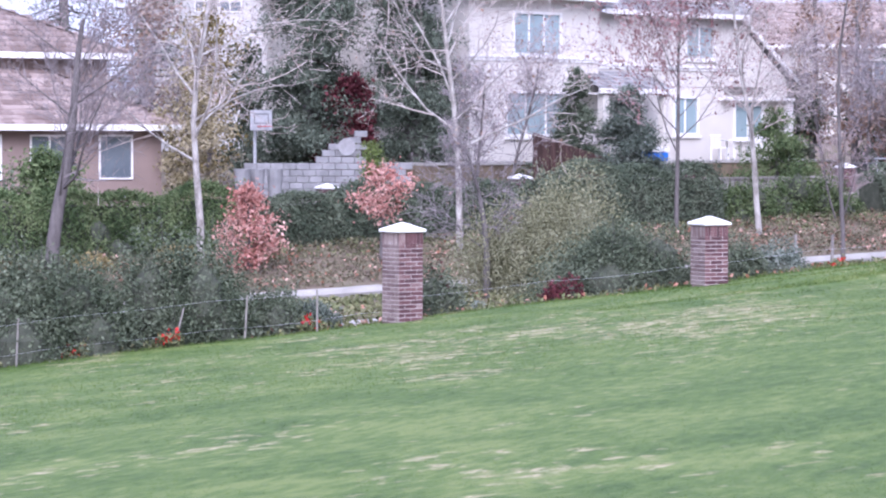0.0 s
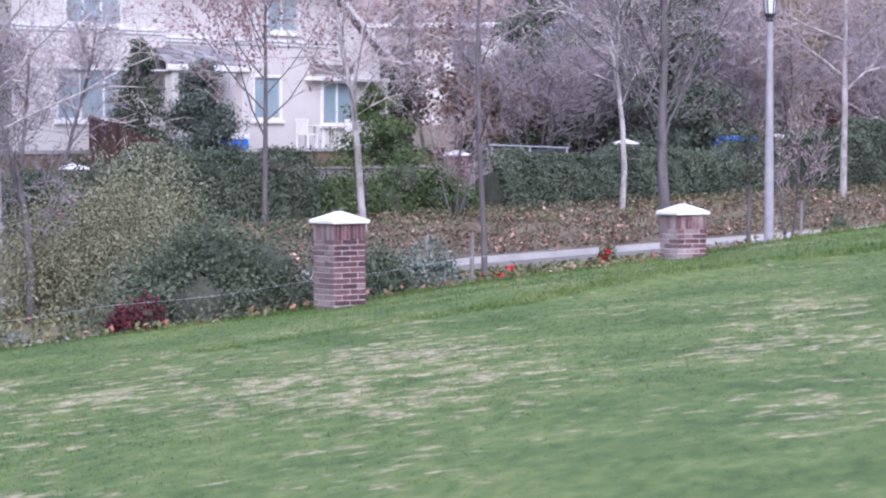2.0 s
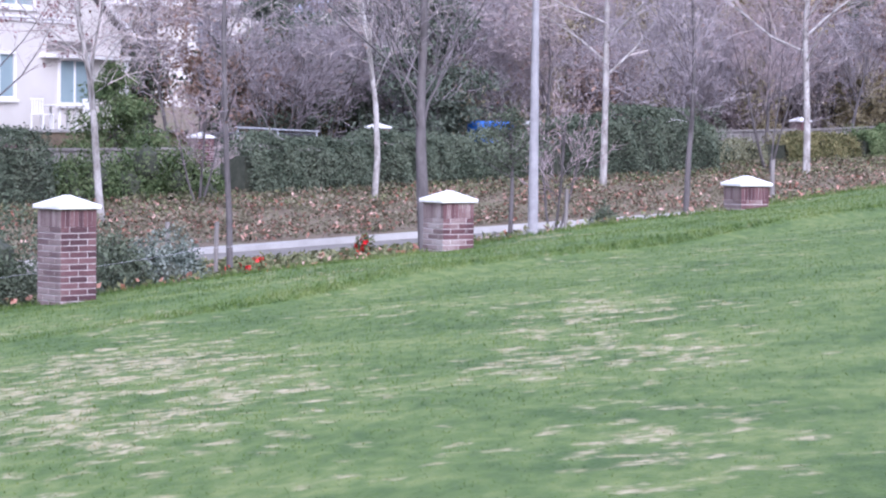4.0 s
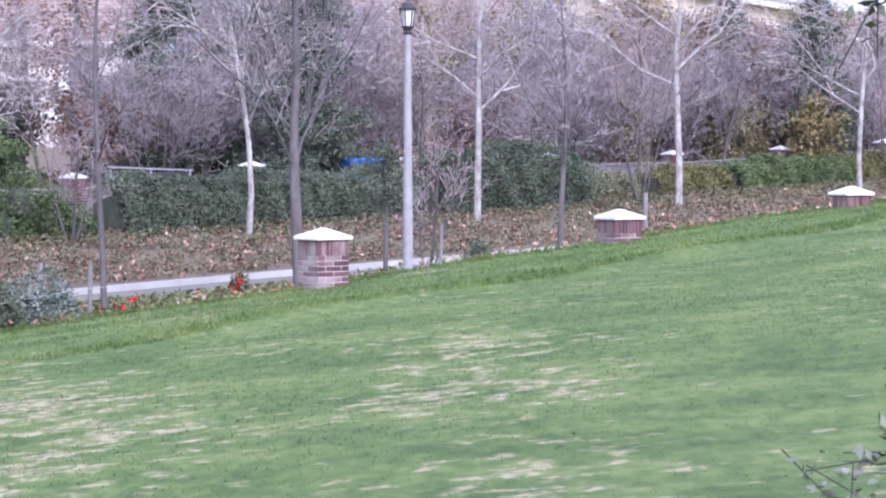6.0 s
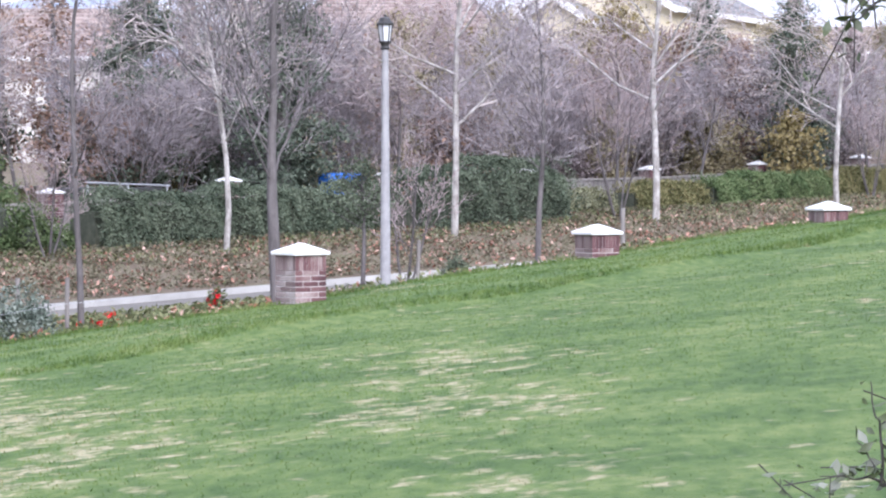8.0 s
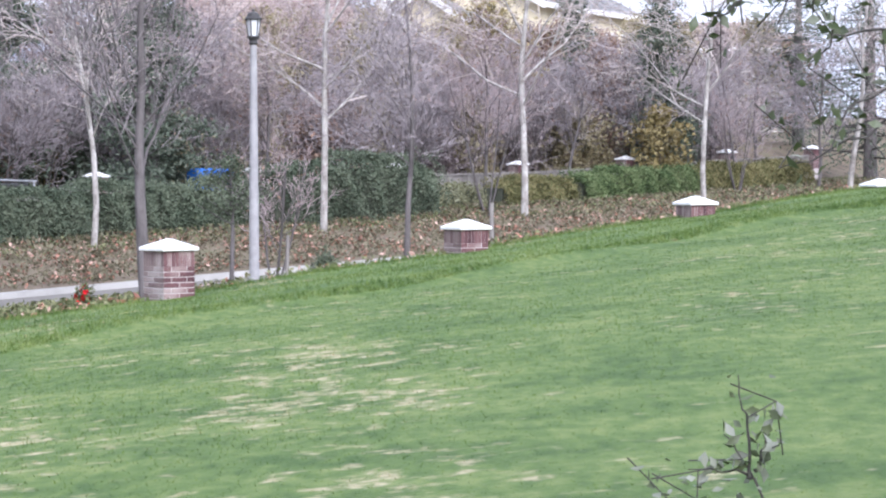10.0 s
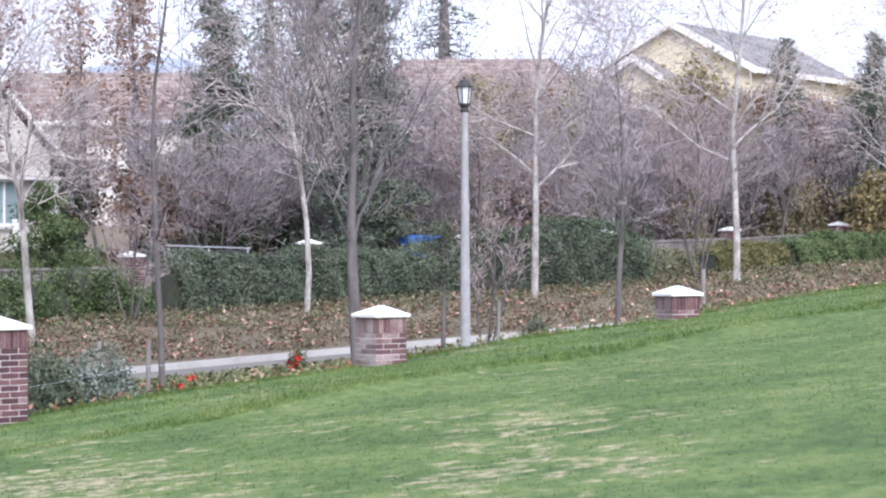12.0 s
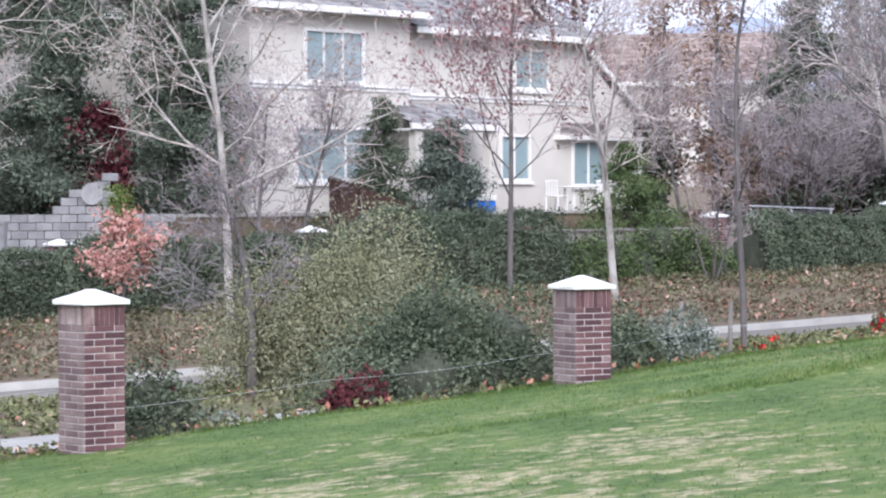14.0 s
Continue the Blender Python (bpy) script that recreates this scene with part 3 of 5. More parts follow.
def house_base(name, m, label, into):
    """A house of its own, or a wing that belongs to the house given."""
    if into is None:
        return thing(name, m, label, "house")
    h = new(name)
    h.parent = into
    h.matrix_parent_inverse = into.matrix_world.inverted()
    h.matrix_basis = m
    return h


def hip_house(name, m, w, d, eave, rise, wall, tile, label, wins=(), inset=2.5, into=None):
    """A house with a hipped tile roof: four walls, front windows, four roof planes and fascia."""
    h = house_base(name, m, label, into)
    part("wall", wall_with_holes(0, w, -1.5, eave, 0, 0.25, [x[:4] for x in wins]), wall, h)
    part("wall", boxed(0, 0.25, 0.25, d, -1.5, eave), wall, h)
    part("wall", boxed(w - 0.25, w, 0.25, d, -1.5, eave), wall, h)
    part("wall", boxed(0, w, d, d + 0.25, -1.5, eave), wall, h)
    part("inner_wall", boxed(0.3, w - 0.3, 2.0, 2.15, -1.5, eave - 0.1), M["stucco_grey"], h)
    for x in wins:
        window(h, *x[:4], bars=x[4], frame_w=0.055, sill=False, glass="glass_dark")
    o = 0.55
    run = d / 2 + o
    roof_slope("roof", w + 2 * o, run, rise, tile, h, pose(-o, -o, eave), inset, inset)
    roof_slope("roof", w + 2 * o, run, rise, tile, h, pose(w + o, d + 0.25 + o, eave, 0, 0, 180), inset, inset)
    roof_slope("roof", d + 0.25 + 2 * o, inset, rise, tile, h, pose(w + o, -o, eave, 0, 0, 90), run - 0.01, run - 0.01)
    roof_slope("roof", d + 0.25 + 2 * o, inset, rise, tile, h, pose(-o, d + 0.25 + o, eave, 0, 0, -90), run - 0.01, run - 0.01)
    part("fascia", boxed(-o, w + o, -o - 0.06, -o, eave - 0.17, eave + 0.02), M["trim"], h)
    part("fascia", boxed(w + o, w + o + 0.06, -o, d + o, eave - 0.17, eave + 0.02), M["trim"], h)
    part("fascia", boxed(-o - 0.06, -o, -o, d + o, eave - 0.17, eave + 0.02), M["trim"], h)
    part("soffit", boxed(-o, w + o, -o, 0, eave - 0.14, eave - 0.11), M["trim"], h)
    return h


def gable_house(name, m, w, d, eave, rise, wall, tile, label, wins=(), into=None):
    """A house whose gable end faces -y, with bargeboards and two tiled slopes."""
    h = house_base(name, m, label, into)
    part("wall", wall_with_holes(0, w, -4, eave, 0, 0.25, [x[:4] for x in wins]), wall, h)
    part("gable_wall", prism([(0, eave), (w, eave), (w / 2, eave + rise)], 0, 0.25), wall, h)
    part("wall", boxed(0, 0.25, 0.25, d, -4, eave), wall, h)
    part("wall", boxed(w - 0.25, w, 0.25, d, -4, eave), wall, h)
    part("wall", boxed(0, w, d, d + 0.25, -4, eave), wall, h)
    part("inner_wall", boxed(0.3, w - 0.3, 2.0, 2.15, -4, eave - 0.1), M["stucco_grey"], h)
    for x in wins:
        window(h, *x[:4], bars=x[4], frame_w=0.055, sill=False, glass="glass_dark")
    o = 0.4
    k = rise / (w / 2)
    roof_slope("roof", d + 1.0, w / 2 + o, rise + o * k, tile, h, pose(-o, d + 0.5, eave - o * k, 0, 0, -90))
    roof_slope("roof", d + 1.0, w / 2 + o, rise + o * k, tile, h, pose(w + o, -0.5, eave - o * k, 0, 0, 90))
    for sgn in (0, 1):
        pts = [(-o, eave - o * k - 0.26), (w / 2, eave + rise - 0.24), (w / 2, eave + rise + 0.10), (-o, eave - o * k + 0.08)]
        if sgn:
            pts = [(w - a, b) for a, b in pts]
        part("bargeboard", prism(pts, -0.56, -0.48), M["trim"], h)
    return h


cream_house()
# the tan house with the long tile roof: one storey in front, an upper storey behind
tan = hip_house("house", pose(*xy(13.85, 62.0), -2.3, 0, 0, TURN - 4), 13.6, 6.5, 3.1, 1.75, M["stucco_tan"], M["tile"],
          "tan stucco house with clay tile hip roofs", [(2.2, 3.6, 1.55, 2.75, 1), (5.0, 6.2, 1.55, 2.75, 1), (7.4, 8.4, 1.5, 2.75, 1), (9.4, 10.6, 1.5, 2.75, 1), (11.6, 12.6, 1.5, 2.75, 0)], inset=3.2)
hip_house("upper_storey", pose(*xy(14.2, 65.3), -2.3, 0, 0, TURN - 4), 13.0, 7.0, 5.35, 2.3, M["stucco_tan"], M["tile"],
          "", inset=5.4, into=tan)
# the pale grey house up the hill
gable_house("house", pose(-48.2, 93.0, 1.0, 0, 0, 24), 6.6, 9, 5.4, 2.4, M["stucco_grey"], M["tile"],
            "pale grey stucco gable house up the hill", [(2.7, 3.5, 5.0, 5.7, 1), (3.8, 4.7, 5.0, 5.7, 1), (3.1, 3.6, 6.4, 6.9, 0)])
# houses behind the trees along the road
hip_house("house", pose(-24.2, 109.6, 0.5, 0, 0, 4), 8.2, 6, 4.25, 2.15, M["stucco"], M["tile"], "cream house with brown tile roof behind trees", [(5.4, 6.6, 2.4, 3.5, 1)], inset=0.5)
brown = hip_house("house", pose(-9.4, 113.0, 0.5, 0, 0, 2), 9.6, 7, 4.9, 2.2, M["stucco"], M["tile"], "long brown tile-roofed house behind bare trees", inset=2.2)
gable_house("gable_bay", pose(-1.5, 110.6, 0.5, 0, 0, 8), 3.6, 5, 4.7, 1.5, M["stucco_grey"], M["tile"], "", into=brown)
yellow = gable_house("house", pose(0.6, 124.0, 1.2, 0, 0, -24), 7.4, 13.5, 6.4, 2.0, M["stucco_yellow"], M["tile_grey"], "pale yellow gable house with white bargeboards", [(4.4, 5.3, 4.2, 5.4, 1)])
gable_house("gable_bay", pose(0.5, 122.4, 1.2, 0, 0, -24), 3.8, 3, 5.6, 1.2, M["stucco_yellow"], M["tile_grey"], "", into=yellow)
for y in (3.4, 6.0, 9.0, 11.3):
    w = part("window", boxed(7.4, 7.46, y - 0.12, y + 1.52, 3.5, 5.3), M["trim"], yellow, "white-framed window")
    part("pane", boxed(7.44, 7.48, y, y + 1.4, 3.62, 5.18), M["glass_dark"], w)
part("fascia", boxed(7.8, 7.88, -0.5, 14.0, 5.98, 6.22), M["trim"], yellow)
hip_house("house", pose(15.5, 139.5, 0.8, 0, 0, 0), 5.6, 7, 5.4, 1.5, M["stucco"], M["tile"], "far house with a brown tile roof", inset=1.0)


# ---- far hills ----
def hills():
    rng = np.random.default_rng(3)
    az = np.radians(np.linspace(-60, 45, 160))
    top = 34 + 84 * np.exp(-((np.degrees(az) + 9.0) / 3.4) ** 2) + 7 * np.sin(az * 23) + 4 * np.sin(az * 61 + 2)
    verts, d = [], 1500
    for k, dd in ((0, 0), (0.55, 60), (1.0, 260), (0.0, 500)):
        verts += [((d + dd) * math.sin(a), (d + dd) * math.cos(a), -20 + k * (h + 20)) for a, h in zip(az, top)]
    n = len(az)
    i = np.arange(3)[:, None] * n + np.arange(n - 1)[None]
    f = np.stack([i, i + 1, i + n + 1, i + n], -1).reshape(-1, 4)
    tagged(new("backdrop", mesh_of("backdrop", verts, f, M["hill"], True)), "hills on the horizon, coloured blue-grey with distance haze", "hill", "", "structure")


hills()


# ---- plants ----
def branch(rng, out, p, d, length, r, level, depth, up, kids, wob, thick=1.0):
    """Grows one limb in short pieces and its side shoots; out collects (level, segment)."""
    n = 4 if level < 2 else 3
    if level == 0:
        n = 7
    pts = [np.array(p, float)]
    d = np.array(d, float)
    rr = [r]
    for k in range(n):
        d = d + rng.normal(size=3) * wob * (0.35 if level == 0 else 1.0) + np.array([0, 0, up * (0.3 if level == 0 else 1)])
        d /= np.linalg.norm(d)
        pts.append(pts[-1] + d * length / n)
        rr.append(max(0.0035, r * (1 - 0.72 * (k + 1) / n)))
        out.append((level, (*pts[-2], rr[-2], *pts[-1], rr[-1])))
    if level >= depth:
        return
    m = kids[level]
    lo = 0.3 if level == 0 else 0.15
    for k in range(m):
        f = lo + (1 - lo) * (k + rng.uniform(0.1, 0.9)) / m
        i = min(n - 1, int(f * n))
        q = pts[i] + (pts[i + 1] - pts[i]) * (f * n - i)
        axis = pts[i + 1] - pts[i]
        axis /= np.linalg.norm(axis)
        a = rng.normal(size=3)
        a -= axis * (a @ axis)
        a /= np.linalg.norm(a)
        spread = rng.uniform(0.55, 1.1)
        dd = axis * math.cos(spread) + a * math.sin(spread)
        ll = length * (rng.uniform(0.34, 0.6) if level == 0 else rng.uniform(0.35, 0.65)) * (1.15 - 0.65 * f if level == 0 else 1)
        branch(rng, out, q, dd, ll, rr[i] * (rng.uniform(0.28, 0.48) if level == 0 else rng.uniform(0.38, 0.6)) * (thick if level == 0 else 1), level + 1, depth, up, kids, wob, thick)


def bare_tree(seed, name, m, label, height, r, bark, twig, kids=(13, 7, 5, 3), depth=4, up=0.12, wob=0.13, lean=(0, 0), leaves=None, leaf_n=0, leaf_size=0.05, group="", stems=1, fine=False, thick=1.0, joined=False):
    """A leafless tree: trunk, each main limb, and a crown of twigs; a few last leaves if it has them."""
    rng = np.random.default_rng(seed)
    t = thing(name, m, label, "tree", group)
    out = []
    for s in range(stems):
        a = rng.uniform(0, 6.28)
        k = 0.0 if stems == 1 else 0.3
        branch(rng, out, (0.1 * k * math.cos(a), 0.1 * k * math.sin(a), -0.15), (lean[0] + k * math.cos(a), lean[1] + k * math.sin(a), 1), height, r, 0, depth, up, kids, wob, thick)
    trunk = [s for l, s in out if l == 0]
    limbs = [s for l, s in out if l in (1,)]
    twigs = [s for l, s in out if l >= 2]
    part("trunk", mesh_of("trunk", *tubes(trunk, 10), bark, True), bark, t)
    if joined:
        part("limbwork", mesh_of("limbwork", *tubes(limbs, 5), bark, True), bark, t)["kind"] = "stuff"
    for i in range(0, 0 if joined else len(limbs), 4):
        part("limb", mesh_of("limb", *tubes(limbs[i:i + 4], 6), bark, True), bark, t)
    if fine:
        tw = np.array(twigs)
        tw[:, [3, 7]] = np.maximum(tw[:, [3, 7]] * 1.1, 0.0055)
        part("crown", mesh_of("crown", *ribbons(tw), twig), twig, t)
    else:
        part("crown", mesh_of("crown", *tubes(twigs, 3), twig), twig, t)
    if leaf_n:
        ends = np.array([s[4:7] for s in twigs])
        c = ends[rng.integers(0, len(ends), leaf_n)] + rng.normal(size=(leaf_n, 3)) * 0.04
        part("foliage", mesh_of("foliage", *leaf_cards(rng, c, leaf_size), leaves), leaves, t)
    return t


def blob_points(rng, n, rx, ry, rz, lumps=9, rough=0.35, bottom=-0.15):
    """Points on and just inside an uneven, lumpy crown resting on the ground."""
    cen = rng.normal(size=(lumps, 3))
    cen /= np.linalg.norm(cen, axis=1, keepdims=True)
    cen *= rng.uniform(0.25, 0.72, (lumps, 1))
    cen[:, 2] = np.abs(cen[:, 2]) * 0.9
    rad = rng.uniform(0.3, 0.56, lumps)
    k = rng.integers(0, lumps, n)
    d = rng.normal(size=(n, 3))
    d /= np.linalg.norm(d, axis=1, keepdims=True)
    p = cen[k] + d * (rad[k] * (1 - rough * rng.random(n) ** 2 + 0.10 * rng.normal(size=n)))[:, None]
    p = p[p[:, 2] > bottom * 0.5]
    p[:, 2] = np.maximum(p[:, 2], 0.0)
    return p * np.array([rx, ry, rz]), cen * np.array([rx, ry, rz]), rad


# Solid lumps added so that a shrub can't be seen through.
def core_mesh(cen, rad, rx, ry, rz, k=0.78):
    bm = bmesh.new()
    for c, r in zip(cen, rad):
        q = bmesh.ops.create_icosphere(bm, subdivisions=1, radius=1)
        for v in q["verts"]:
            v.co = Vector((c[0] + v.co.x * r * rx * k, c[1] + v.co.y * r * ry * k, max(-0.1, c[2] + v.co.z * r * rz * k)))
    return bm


def shrub(seed, name, m, label, rx, ry, rz, leaf, n=6000, size=0.035, lumps=11, category="shrub", group="", flowers=0, flower_mat=None, fsize=0.03, rough=0.45, core="core"):
    rng = np.random.default_rng(seed)
    t = thing(name, m, label, category, group)
    p, cen, rad = blob_points(rng, n, rx, ry, rz, lumps, rough)
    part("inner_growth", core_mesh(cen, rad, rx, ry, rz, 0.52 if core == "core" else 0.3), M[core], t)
    part("foliage", mesh_of("foliage", *leaf_cards(rng, p, size), leaf), leaf, t)
    # loose shoots that break the outline
    k = p[rng.integers(0, len(p), 60)]
    dirs = k / np.maximum(np.linalg.norm(k, axis=1, keepdims=True), 0.1) + [0, 0, 0.7]
    ends = k + dirs * rng.uniform(0.05, 0.22, (len(k), 1)) * rz
    part("loose_shoot", mesh_of("loose_shoot", *tubes(np.concatenate([k, np.full((len(k), 1), 0.005), ends, np.full((len(k), 1), 0.002)], 1), 3), M["grey_bark"]), M["grey_bark"], t)["kind"] = "stuff"
    w = rng.random((6, 60, 1))
    lp = (k[None] * (1 - w) + ends[None] * w).reshape(-1, 3) + rng.normal(size=(360, 3)) * size * 0.6
    part("loose_foliage", mesh_of("loose_foliage", *leaf_cards(rng, lp, size), leaf), leaf, t)
    if flowers:
        c = p[np.argsort(-p[:, 2] + rng.normal(size=len(p)) * rz * 0.5)[:flowers]]
        c = (c[:, None] + rng.normal(size=(len(c), 7, 3)) * fsize * 0.8).reshape(-1, 3)
        part("blossom", mesh_of("blossom", *leaf_cards(rng, c, fsize, aspect=0.8), flower_mat), flower_mat, t)
    return t


def hedge(seed, u0, u1, v, h, depth, leaf, label, n_per_m=2700, size=0.042):
    """A clipped but uneven hedge along the road."""
    rng = np.random.default_rng(seed)
    t = thing("hedge", place((u0 + u1) / 2, v), label, "hedge")
    length = u1 - u0
    g = gz((u0 + u1) / 2, v)

    def base(x):
        return ground_z((u0 + u1) / 2 + x, v) - g

    n = int(length * n_per_m)
    x = rng.uniform(-length / 2, length / 2, n)
    side = rng.random(n)
    top = h * (1 + 0.08 * np.sin(x * 1.3 + seed) + 0.07 * np.sin(x * 3.1 + 2 * seed) - 0.25 * (2 * np.abs(x) / length) ** 8)
    bulge = depth / 2 * (1 + 0.12 * np.sin(x * 2.2 + seed * 3) + 0.08 * np.sin(x * 4.7))
    front = side < 0.62
    z = np.where(front, top * rng.random(n) ** 0.8, top + rng.normal(size=n) * 0.06)
    roundoff = 1 - 0.35 * np.clip(z / top, 0, 1) ** 4
    y = np.where(front, -bulge * roundoff + np.abs(rng.normal(size=n)) * 0.06 + 0.10 * np.sin(x * 5.3 + z * 4) * 0.6, rng.uniform(-1, 1, n) * bulge * 0.75)
    end = rng.random(n) < 0.04
    x = np.where(end, np.sign(x) * (length / 2 + rng.normal(size=n) * 0.08), x)
    p = np.stack([x, y, z + base(x)], 1)
    part("foliage", mesh_of("foliage", *leaf_cards(rng, p, size, lean=np.array([0, -0.5, 0.35])), leaf), leaf, t)
    k = max(3, int(length / 0.6))
    # added dark boxes that block the view through the leaves
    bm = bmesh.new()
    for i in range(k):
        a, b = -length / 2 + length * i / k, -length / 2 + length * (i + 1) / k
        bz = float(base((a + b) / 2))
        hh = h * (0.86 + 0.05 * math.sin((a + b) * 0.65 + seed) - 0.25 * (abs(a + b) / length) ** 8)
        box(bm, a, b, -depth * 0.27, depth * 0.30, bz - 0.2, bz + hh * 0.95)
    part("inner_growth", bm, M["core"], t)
    return t


def conifer(seed, m, label, h, r, leaf=None, n=9000, size=0.10, taper=1.0, bare=0.08):
    """A tapering evergreen: trunk, drooping tiers of boughs, needles along them."""
    rng = np.random.default_rng(seed)
    leaf = leaf or M["conifer"]
    t = thing("conifer_tree", m, label, "tree")
    part("trunk", mesh_of("trunk", *tubes([(0, 0, -0.3, 0.03 * h, 0, 0, h * 0.5, 0.018 * h), (0, 0, h * 0.5, 0.018 * h, 0, 0, h, 0.01)], 8), M["grey_bark"], True), M["grey_bark"], t)
    segs, pts = [], []
    k = int(h * 9)
    for i in range(k):
        f = bare + (1 - bare) * (i + rng.random()) / k
        a = rng.uniform(0, 6.283)
        reach = r * ((1 - f) ** taper * 0.95 + 0.06) * rng.uniform(0.6, 1.15)
        z0 = f * h
        tip = np.array([math.cos(a) * reach, math.sin(a) * reach, z0 + reach * rng.uniform(-0.35, 0.12)])
        segs.append((0, 0, z0, 0.025 + 0.01 * reach, *tip, 0.006))
        m2 = max(4, int(n / k * (reach / r + 0.3)))
        w = rng.random(m2) ** 0.6
        base = np.array([0, 0, z0])[None] * (1 - w[:, None]) + tip[None] * w[:, None]
        sp = 0.12 + 0.16 * reach
        pts.append(base + rng.normal(size=(m2, 3)) * [sp, sp, sp * 0.5] - [0, 0, 0.05])
    part("boughwork", mesh_of("boughwork", *tubes(segs, 4), M["oak_bark"]), M["oak_bark"], t)["kind"] = "stuff"
    part("needle_foliage", mesh_of("needle_foliage", *leaf_cards(rng, np.concatenate(pts), size, aspect=0.3), leaf), leaf, t)
    return t


# ---- brick pillars with pale caps ----
def pillar_meshes():
    out = {}
    for key, (w, d, h) in {"full": (0.230, 0.034, 0.0595), "half": (0.110, 0.034, 0.0595), "soldier": (0.0545, 0.034, 0.20)}.items():
        bm = boxed(-w / 2, w / 2, -d / 2, d / 2, -h / 2, h / 2, bevel=0.004)
        me = bpy.data.meshes.new("brick")
        bm.to_mesh(me)
        bm.free()
        me.materials.append(M["brick"])
        out[key] = me
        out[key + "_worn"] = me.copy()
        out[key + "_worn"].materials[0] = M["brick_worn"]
    return out


BRICKS = pillar_meshes()


def pillar(m, top, label, group, courses=20, bricks=True):
    """A square brick pillar: m at its foot, its cap's tip at the height top."""
    t = thing("brick_pillar", m, label, "pillar", group)
    w = 0.48
    part("core", boxed(-w / 2 + 0.003, w / 2 - 0.003, -w / 2 + 0.003, w / 2 - 0.003, -0.4, top - 0.15), M["mortar"], t)
    bm = boxed(-0.285, 0.285, -0.285, 0.285, top - 0.155, top - 0.105, bevel=0.008)
    c = [bm.verts.new((x, y, top - 0.106)) for x, y in ((-0.272, -0.272), (0.272, -0.272), (0.272, 0.272), (-0.272, 0.272))]
    d = [bm.verts.new((x, y, top)) for x, y in ((-0.03, -0.03), (0.03, -0.03), (0.03, 0.03), (-0.03, 0.03))]
    for i in range(4):
        bm.faces.new((c[i], c[(i + 1) % 4], d[(i + 1) % 4], d[i]))
    bm.faces.new(d)
    part("cap", bm, M["cap"], t, "white cast pyramid cap")

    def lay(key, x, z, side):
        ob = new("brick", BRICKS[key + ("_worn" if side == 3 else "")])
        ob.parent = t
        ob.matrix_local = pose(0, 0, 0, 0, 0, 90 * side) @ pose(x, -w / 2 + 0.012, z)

    if not bricks:
        return t
    for side in (0, 1, 2, 3):
        for i in range(8):
            lay("soldier", -w / 2 + 0.03 + 0.06 * i, top - 0.258, side)
    for k in range(courses):
        z = top - 0.39 - 0.0705 * k
        for side in (0, 1, 2, 3):
            if (k + side) % 2:
                lay("full", -0.121, z, side), lay("full", 0.121, z, side)
            else:
                lay("half", -0.183, z, side), lay("full", 0.0, z, side), lay("half", 0.183, z, side)
    return t


LABEL_P = "red brick pillar with white pyramid cap at the lawn edge"
for u, top, turn in ((13.35, -0.90, 55.8), (19.75, -0.89, 46), (26.18, -0.91, 38), (32.75, -0.76, 31), (39.33, -0.47, 27), (46.0, -0.2, 25)):
    x, y = xy(u, 24.05)
    foot = min(gz(u, 24.5), top - 1.7)
    pillar(pose(x, y, foot, 0, 0, turn), top - foot, LABEL_P, "pillars along the lawn")
LABEL_F = "brick pillar with white cap in the garden fence"
FU = [15.4, 21.85, 28.3, 34.9, 41.37, 47.49, 54.1, 60.8, 67.53, 74.31, 80.93, 87.93, 94.5]
FT = [-1.25, -1.04, -0.85, -0.62, -0.39, -0.36, -0.07, 0.08, 0.19, 0.27, 0.45, 0.72, 0.9]
for u, top in zip(FU, FT):
    x, y = xy(u, 52.4)
    foot = gz(u, 52.4)
    pillar(pose(x, y, foot, 0, 0, TURN - 8), top - foot, LABEL_F, "pillars of the garden fence", courses=8)


# ---- garden fence between the far pillars ----
def fence_panels():
    me = bpy.data.meshes.new("board")
    bm = boxed(-0.068, 0.068, -0.011, 0.011, 0, 1.2, bevel=0.004)
    bm.to_mesh(me)
    bm.free()
    me.materials.append(M["grey_wood"])
    for (u0, t0), (u1, t1) in zip(zip(FU, FT), zip(FU[1:], FT[1:])):
        a, b = u0 + 0.27, u1 - 0.27
        za, zb = t0 - 0.42, t1 - 0.42
        x, y = xy(a, 52.4)
        f = thing("fence_panel", pose(x, y, za, 0, 0, TURN), "weathered grey wooden fence panel between brick pillars", "fence", "panels of the garden fence")
        k = (zb - za) / (b - a)
        for name, y0, y1, dz0, dz1 in (("top_rail", -0.06, 0.06, -0.03, 0.03), ("rail", 0.012, 0.06, -0.30, -0.21), ("rail", 0.012, 0.06, -1.05, -0.96)):
            bm = bmesh.new()
            c = [bm.verts.new((xx, yy, k * xx + dz)) for xx in (0, b - a) for yy in (y0, y1) for dz in (dz0, dz1)]
            for q in ((0, 1, 3, 2), (4, 6, 7, 5), (0, 4, 5, 1), (2, 3, 7, 6), (0, 2, 6, 4), (1, 5, 7, 3)):
                bm.faces.new([c[i] for i in q])
            part(name, bm, M["grey_wood"], f)
        n = int((b - a) / 0.145)
        for i in range(n):
            ob = new("board", me)
            ob.parent = f
            xx = (i + 0.5) * (b - a) / n
            ob.location = (xx, 0, k * xx - 1.235)


